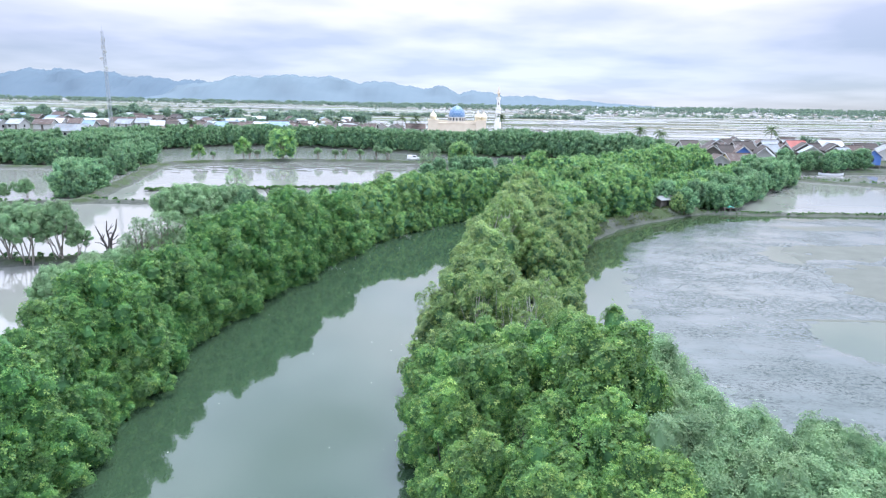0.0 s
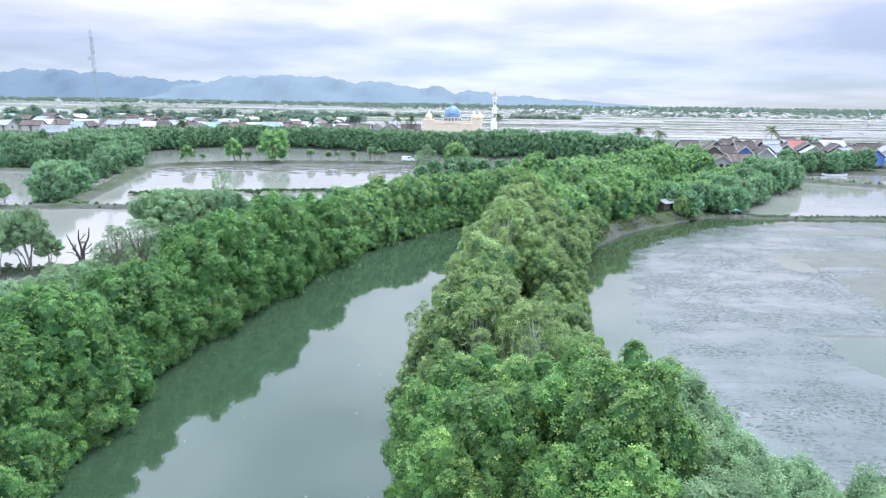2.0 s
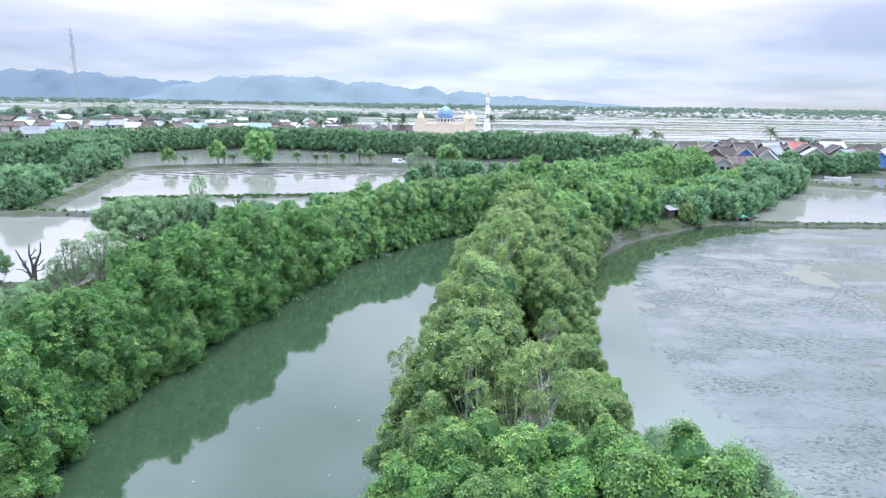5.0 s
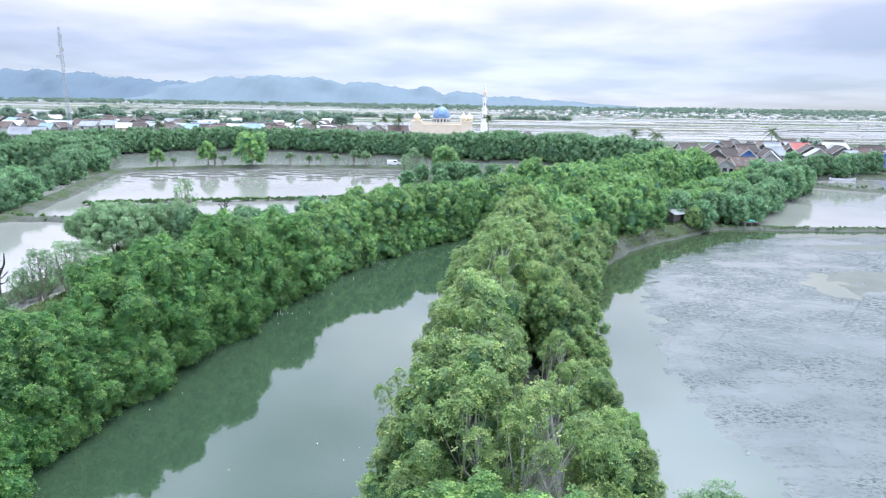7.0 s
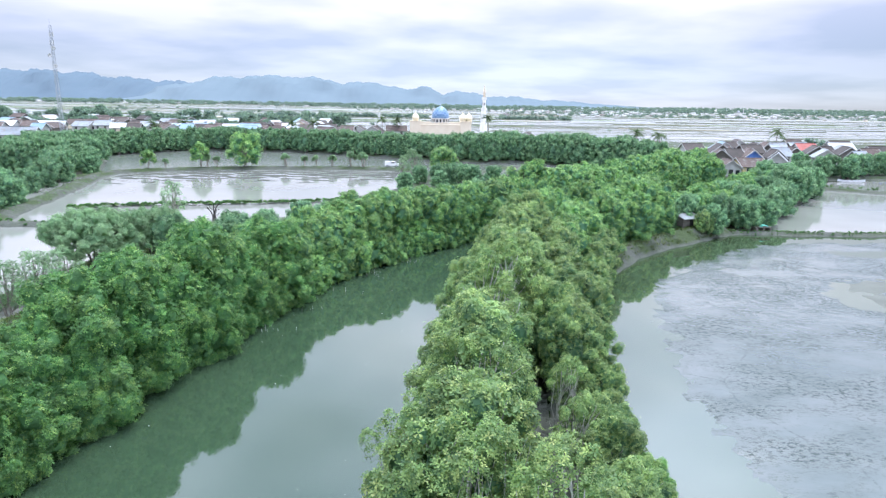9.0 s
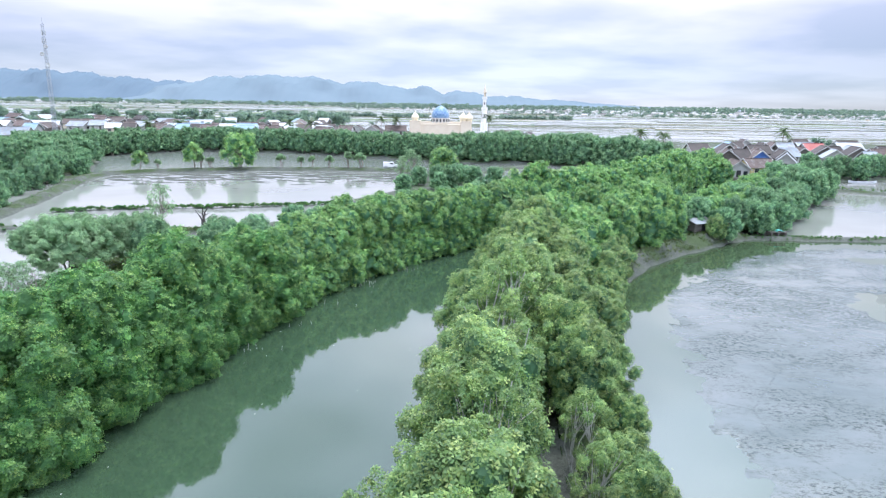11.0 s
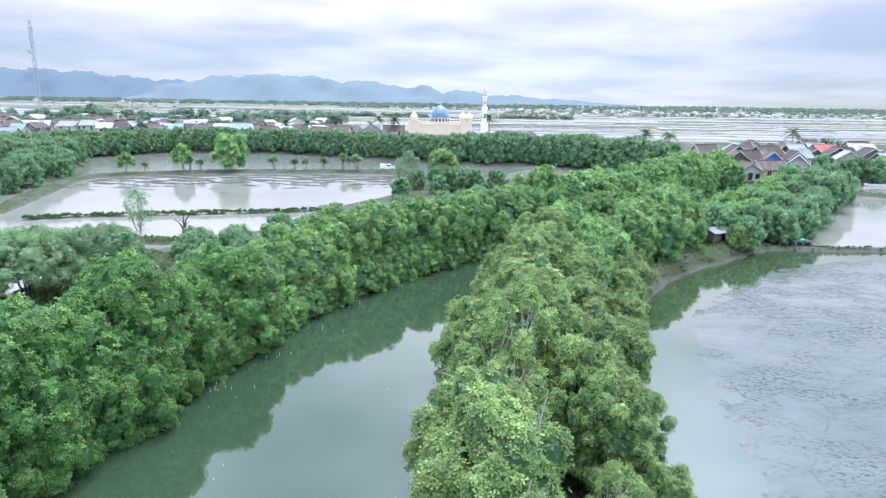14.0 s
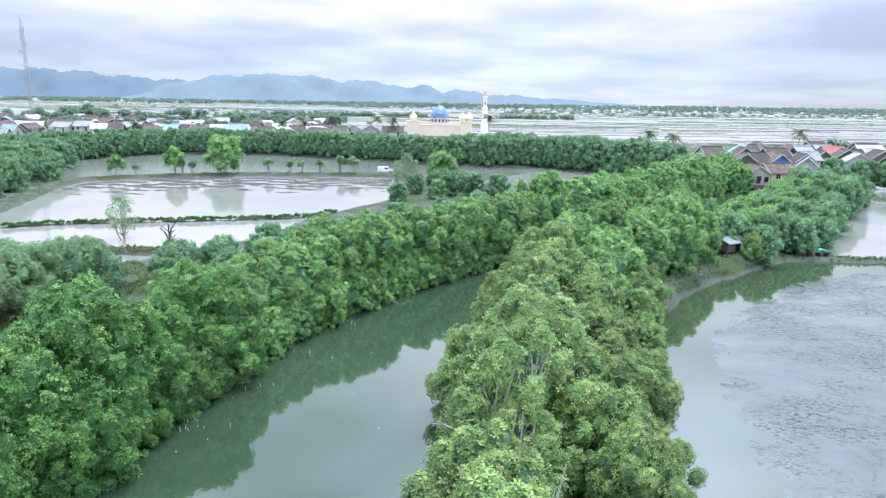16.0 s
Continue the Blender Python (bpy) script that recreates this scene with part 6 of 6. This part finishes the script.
y = 322.0
while y < 2600:
    gap = y * fr.uniform(0.020, 0.048)
    x = -110 - max(0, y - 480) * 1.2
    tilt = fr.uniform(-0.03, 0.05)
    while x < 180 + y * 0.95:
        n = fr.uniform(50, 190) * (1 + y / 1500)
        lift = 0.03 + fr.random() ** 2 * 0.22
        if fr.random() < 0.86 and not (-25 < x < 45 and 330 < y < 392):
            yy = y + fr.uniform(-0.2, 0.2) * gap
            bund((x, yy), (x + n * 1.02, yy + tilt * n), fr.uniform(1.8, 3.6) * (1 + y / 2500), lift * (1 + y / 1500) * (1.8 if y < 700 else 1.3))
            if fr.random() < 0.8:
                bund((x, yy), (x + fr.uniform(-6, 10), yy + gap), fr.uniform(1.0, 1.8), 0.15)
        x += n
    y += gap
for v, f in bunds[:300]:
    mesh_object("bund", v, f, BUND, rice_water)
if len(bunds) > 300:
    tagged(mesh_object("far_bunds", *joined(bunds[300:]), BUND, rice_water), "low grassy earth bunds between flooded rice fields", kind="stuff")

# dry plots and stubble between the flooded ones
plots = []
for i in range(45):
    y = 340 * math.exp(fr.uniform(0.15, 2.3))
    x = fr.uniform(-0.95, 0.95) * y
    if -30 < x < 50 and y < 400 or (x < -60 and y < 470):
        continue
    w, d = fr.uniform(25, 90) * (1 + y / 1500), y * fr.uniform(0.02, 0.05)
    plots.append(([(x, y, 0.83), (x + w, y + fr.uniform(-2, 2), 0.83), (x + w + 5, y + d, 0.83), (x + 3, y + d, 0.83), (x, y, 0.5), (x + w, y, 0.5), (x + w + 5, y + d, 0.5), (x + 3, y + d, 0.5)], [(0, 1, 2, 3), (0, 4, 5, 1), (1, 5, 6, 2), (2, 6, 7, 3), (3, 7, 4, 0)]))
grassy = []
for i in range(150):
    y = 460 * math.exp(fr.uniform(0.0, 1.7))
    x = fr.uniform(-0.95, 0.05) * y if i < 115 else fr.uniform(0.05, 0.95) * y
    w, d = fr.uniform(30, 110) * (1 + y / 1200), y * fr.uniform(0.012, 0.04)
    grassy.append(([(x, y, 0.86), (x + w, y + fr.uniform(-2, 2), 0.86), (x + w + 5, y + d, 0.86), (x + 3, y + d, 0.86), (x, y, 0.5), (x + w, y, 0.5), (x + w + 5, y + d, 0.5), (x + 3, y + d, 0.5)], [(0, 1, 2, 3), (0, 4, 5, 1), (1, 5, 6, 2), (2, 6, 7, 3), (3, 7, 4, 0)]))
FIELD = surface("young_rice_and_grass", (0.10, 0.155, 0.085), (0.19, 0.245, 0.145), 0.012, 0.25, 0.9, 0)
tagged(mesh_object("grass_plots", *joined(grassy), FIELD), "green grassy plots and young rice out on the plain", "field", kind="stuff")
PLOT = surface("wet_soil_and_stubble", (0.24, 0.21, 0.16), (0.40, 0.37, 0.29), 0.01, 0.2, 0.7, 0)
tagged(mesh_object("soil_plots", *joined(plots), PLOT), "pale wet soil plots among the rice fields", "field", kind="stuff")


# ---- woods, shrubs and grass too many to count ----
def bush_arrays(seed, high, wide, count, leaves, length, width, heads=6, stem=0.0, core=True):
    rng = np.random.default_rng(seed)
    lobes = crown_lobes(rng, high, wide, heads, 0.3)
    P, A = [], []
    for c, r in lobes:
        d = rng.normal(size=(count // heads, 3))
        d[:, 2] += 0.3
        d /= np.linalg.norm(d, axis=1, keepdims=True)
        P.append(c + d * r * rng.uniform(0.85, 1.1, (len(d), 1)))
        A.append(d)
    A = np.concatenate(A) + [0, 0, 0.5]
    A /= np.linalg.norm(A, axis=1, keepdims=True)
    v, q = clusters(np.concatenate(P), A, leaves, length, width, rng)
    v, f, s = list(v), [tuple(map(int, k)) for k in q], [0] * len(q)
    if core:
        for c, r in lobes:
            n = len(v)
            v += list(c + ICO12_V * r * 0.8)
            f += [tuple(i + n for i in k) for k in ICO12_F]
            s += [1] * len(ICO12_F)
    if stem:
        tv, tf = tube([(0, 0, -0.3), (0, 0, high * 0.6)], [stem, stem * 0.5], 4)
        n = len(v)
        v += [tuple(p) for p in tv]
        f += [tuple(i + n for i in k) for k in tf]
        s += [2] * len(tf)
    return np.array([tuple(p) for p in v]), f, s


KINDS_G = [LEAF, LEAF_IN, BARK]
bushes = [bush_arrays(400 + i, 6.5, 3.0, 105, 4, 0.8, 0.24, 7, 0.2) for i in range(4)]
woods_far = [bush_arrays(410 + i, 4.6, 5.5, 15, 4, 1.7, 0.7, 3) for i in range(6)]
shrubs = [bush_arrays(420 + i, 0.8, 0.5, 30, 4, 0.22, 0.07, 3) for i in range(4)]
hedge = [bush_arrays(430 + i, 1.3, 0.8, 70, 4, 0.26, 0.07, 4) for i in range(3)]

sr = np.random.default_rng(55)
# trees among the village houses, in groves
spots = []
for i in range(68):
    x, y, n = (sr.uniform(-330, -45), sr.uniform(268, 440), 8) if i < 40 else (sr.uniform(-420, -60), sr.uniform(400, 480), 7) if i < 54 else (sr.uniform(100, 200), sr.uniform(222, 262), 2) if i < 60 else (sr.uniform(-340, -165), sr.uniform(180, 262), 8)
    grow = sr.uniform(0.55, 1.0) * (1.5 if y > 396 else 1.0)
    for k in range(n):
        spots.append((bushes[sr.integers(4)], x + sr.normal() * 7, y + sr.normal() * 4, 0.6, grow * sr.uniform(0.7, 1.15), sr.uniform(0, 6)))
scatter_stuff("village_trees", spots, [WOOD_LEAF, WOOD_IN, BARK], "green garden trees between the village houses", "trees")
# woods out on the plain: unbroken low carpets far off, a hedge and a few clumps nearer
spots = []


def wood(x, y, lo, hi):
    spots.append((woods_far[sr.integers(6)], x, y, 0.4, sr.uniform(lo, hi), sr.uniform(0, 6)))


for y in (1480, 1620, 1760, 1950, 2200, 2500, 2900, 3500, 4200):
    x = -0.95 * y
    while x < 0.95 * y:
        if (y > 1700 or x > -0.15 * y) and math.sin(x * 0.006 + y) + math.sin(x * 0.017 + 2 * y) > -1.1:
            wood(x, y + sr.normal() * y * 0.015, 0.7, (1.0 if y < 1700 else 1.5) + y / 4500)
        x += sr.uniform(4, 9) * (1 + y / 3500)
for i in range(560):
    y = 900 * math.exp(sr.random() * 0.55)
    x = sr.uniform(0.10, 0.95) * y
    if math.sin(x * 0.012 + y * 0.004) + math.sin(y * 0.02) > -0.4:
        wood(x, y, 0.4, 0.85)
for i in range(110):
    x = sr.uniform(-170, -8) if i < 72 else sr.uniform(64, 142)
    wood(x, sr.uniform(690, 715), 0.45, 0.95)
for i in range(300):
    y = sr.uniform(480, 1500)
    x = -sr.uniform(0.05, 0.95) * y
    if math.sin(x * 0.011 + y * 0.006) + math.sin(y * 0.017 + x * 0.004) > 0.1:
        wood(x, y, 0.25, 0.65)
for i in range(14):
    y = sr.uniform(420, 900)
    wood(sr.uniform(-0.1, 0.95) * y, y, 0.15, 0.4)
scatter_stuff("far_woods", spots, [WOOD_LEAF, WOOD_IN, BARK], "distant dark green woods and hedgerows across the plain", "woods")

# the far town
def far_house(roof, walls, label):
    h = tagged(new("house"), label, "house", "houses of the far town")
    bm = bmesh.new()
    box(bm, 0, 0, 1.9, 10, 7, 3.8)
    part("wall", bm, walls, h)
    bm = bmesh.new()
    for s in (-1, 1):
        box(bm, 0, s * 2.1, 0, 11, 4.6, 0.12, Matrix.Translation((0, 0, 5.0)) @ Matrix.Rotation(-s * 0.5, 4, "X"))
    part("roof", bm, roof, h)
    for s in (-1, 1):
        bm = bmesh.new()
        box(bm, s * 2.6, -3.52, 2.1, 1.6, 0.08, 1.5)
        part("window", bm, GLASS, h)
    return h


town = [far_house(r, w, f"distant house with a {roof_name(r)} roof and {wall_name(w)}") for r, w in ((WHITEROOF, WHITEWALL), (RUST, WHITEWALL), (ZINC, CREAM), (BROWNROOF, WHITEWALL))]
town_arrays = [arrays_of(o) for o in town]
town_spots = []
for i in range(420):
    y, x = [(890, 0.10, 0.95), (1180, -0.12, 0.3), (1650, -0.9, -0.1)][i % 4 % 3][0] * math.exp(sr.random() * 0.6), [(0.10, 0.95), (-0.12, 0.3), (-0.9, -0.1)][i % 4 % 3]
    x = sr.uniform(*x) * y
    k, s, turn = sr.choice(4, p=(0.4, 0.25, 0.2, 0.15)), sr.uniform(0.4, 0.85), sr.uniform(-35, 35)
    if i < 130:
        copy_thing(town[k], pose(x, y, 0.6, 0, 0, turn) @ Matrix.Scale(s, 4))
    else:
        town_spots.append((town_arrays[k], x, y, 0.6, s, radians(turn)))
scatter_stuff("far_town", town_spots, [WHITEWALL, ZINC, GLASS], "distant pale houses scattered over the plain", "houses")
for ob in town:
    for o in (*ob.children_recursive, ob):
        bpy.data.objects.remove(o)
# a second mosque far out on the plain
far_mosque = tagged(new("mosque"), "distant pale mosque with one slim minaret", "mosque")
far_mosque.matrix_basis = pose(668, 1420, 0.6) @ Matrix.Scale(0.42, 4)
bm = bmesh.new()
box(bm, 0, 0, 6, 38, 24, 12)
part("wall", bm, WHITEWALL, far_mosque)
v, f = lathe([(8, 12), (8.5, 14), (8, 17), (6, 20), (3, 22.5), (0.3, 24), (0, 25)], 20)
mesh_object("dome", v, f, ZINC, far_mosque, smooth=True)
v, f = lathe([(2, 0), (1.8, 28), (2.6, 28.3), (2.6, 29.5), (1.4, 30), (0, 38)], 10)
mesh_object("minaret", [(a + 26, b, c) for a, b, c in v], f, WHITEWALL, far_mosque)

# shrubs and grass on the dikes
spots = []
for line, gap, spread, kinds, lo, hi in ((DIKES[0][0], 0.12, 0.9, shrubs, 0.16, 0.34), (DIKES[6][0], 0.13, 0.4, shrubs, 0.4, 0.75), (DIKES[3][0], 0.8, 1.3, shrubs, 0.3, 0.8), (DIKES[4][0], 0.8, 1.0, shrubs, 0.3, 0.7),
                                         (DIKES[5][0], 0.7, 2.0, shrubs, 0.12, 0.3), (DIKES[9][0], 0.8, 0.8, shrubs, 0.4, 0.9), (EAST_BANK, 0.3, 1.0, shrubs, 0.10, 0.24)):
    for x, y, nx, ny in along(line, gap):
        o = sr.uniform(-spread, spread)
        px, py = x + nx * o, y + ny * o
        z = float(ground_height(np.array([px]), np.array([py]))[0])
        if z > 0.02 and sr.random() < 0.8:
            spots.append((kinds[sr.integers(len(kinds))], px, py, z - 0.1, sr.uniform(lo, hi), sr.uniform(0, 6)))
scatter_stuff("dike_shrubs", spots, KINDS_G, "low green shrubs and weeds along the earth dikes", "shrubs")


def grass_blades(spots, label):
    V, F = [], []
    for x, y, z, h in spots:
        for k in range(5):
            a = sr.uniform(0, 6.28)
            dx, dy = math.cos(a) * 0.05, math.sin(a) * 0.05
            bx, by = x + sr.uniform(-0.2, 0.2), y + sr.uniform(-0.2, 0.2)
            n = len(V)
            V += [(bx - dy, by + dx, z - 0.05), (bx + dy, by - dx, z - 0.05), (bx + dx * 4 * sr.uniform(0.3, 1.5), by + dy * 4, z + h * sr.uniform(0.6, 1.1))]
            F.append((n, n + 1, n + 2))
    return tagged(mesh_object("grass", V, F, GRASS), label, "grass", kind="stuff")


GRASS = foliage("grass_blade", [(0.0, (0.06, 0.11, 0.035)), (0.6, (0.11, 0.17, 0.05)), (1.0, (0.20, 0.22, 0.09))], spread=0.0)
spots = []
for i in range(36000):
    x, y = (sr.uniform(-38, -26), sr.uniform(55, 105)) if i < 9000 else (sr.uniform(7, 44), sr.uniform(30, 107)) if i < 33000 else (sr.uniform(-80, -4), sr.uniform(158, 190))
    spots.append((x, y))
hz = ground_height(np.array([s[0] for s in spots]), np.array([s[1] for s in spots]))
keep = [(x, y, float(z), 0.26) for (x, y), z in zip(spots, hz) if z > 0.3 and math.sin(x * 0.7) + math.sin(y * 0.9 + x * 0.3) > -1.1]
grass_blades(keep, "tufts of green grass on the dikes")

# thin pale slivers in the shallows stand in for sky glints; flecks of drifting leaves
GLINT_SCRAP = surface("pale_glint_and_scrap", (0.42, 0.42, 0.40), (0.62, 0.62, 0.60), 2.0, 12, 0.8, 0.1)
pieces = []
for x, y, nx, ny in along(RIVER_LEFT[5:9], 0.2):
    for k in range(1 if y < 80 else 3):
        if sr.random() < 0.95 * max(0.0, math.sin(y * 1.1)) ** 2:
            o = -abs(sr.normal()) * 1.5 - 0.3
            px, py, h = x + nx * o, y + ny * o, sr.uniform(0.06, 0.34)
            pieces.append(tube([(px, py, -0.5), (px + sr.normal() * 0.2, py + sr.normal() * 0.2, h)], [0.020, 0.012], 4))
tagged(mesh_object("planting_stakes", *joined(pieces), GLINT_SCRAP), "thin pale slivers standing in for sky glints on the river", "stakes", kind="stuff")
pieces = []
for i in range(46):
    x, y = sr.uniform(-16, 2), sr.uniform(28, 96)
    if not within(np.array([x]), np.array([y]), RIVER_LEFT + RIVER_RIGHT[::-1])[0]:
        continue
    a, s = sr.uniform(0, 6.28), sr.uniform(0.03, 0.07)
    c, d = math.cos(a) * s, math.sin(a) * s
    pieces.append(([Vector((x - c, y - d, 0.012)), Vector((x - d * 0.4, y + c * 0.4, 0.03)), Vector((x + c, y + d, 0.012)), Vector((x + d * 0.4, y - c * 0.4, 0.03))], [(0, 1, 2, 3)]))
tagged(mesh_object("drifting_leaves", *joined(pieces), GLINT_SCRAP), "pale leaves and scraps drifting on the river", "debris", kind="stuff")
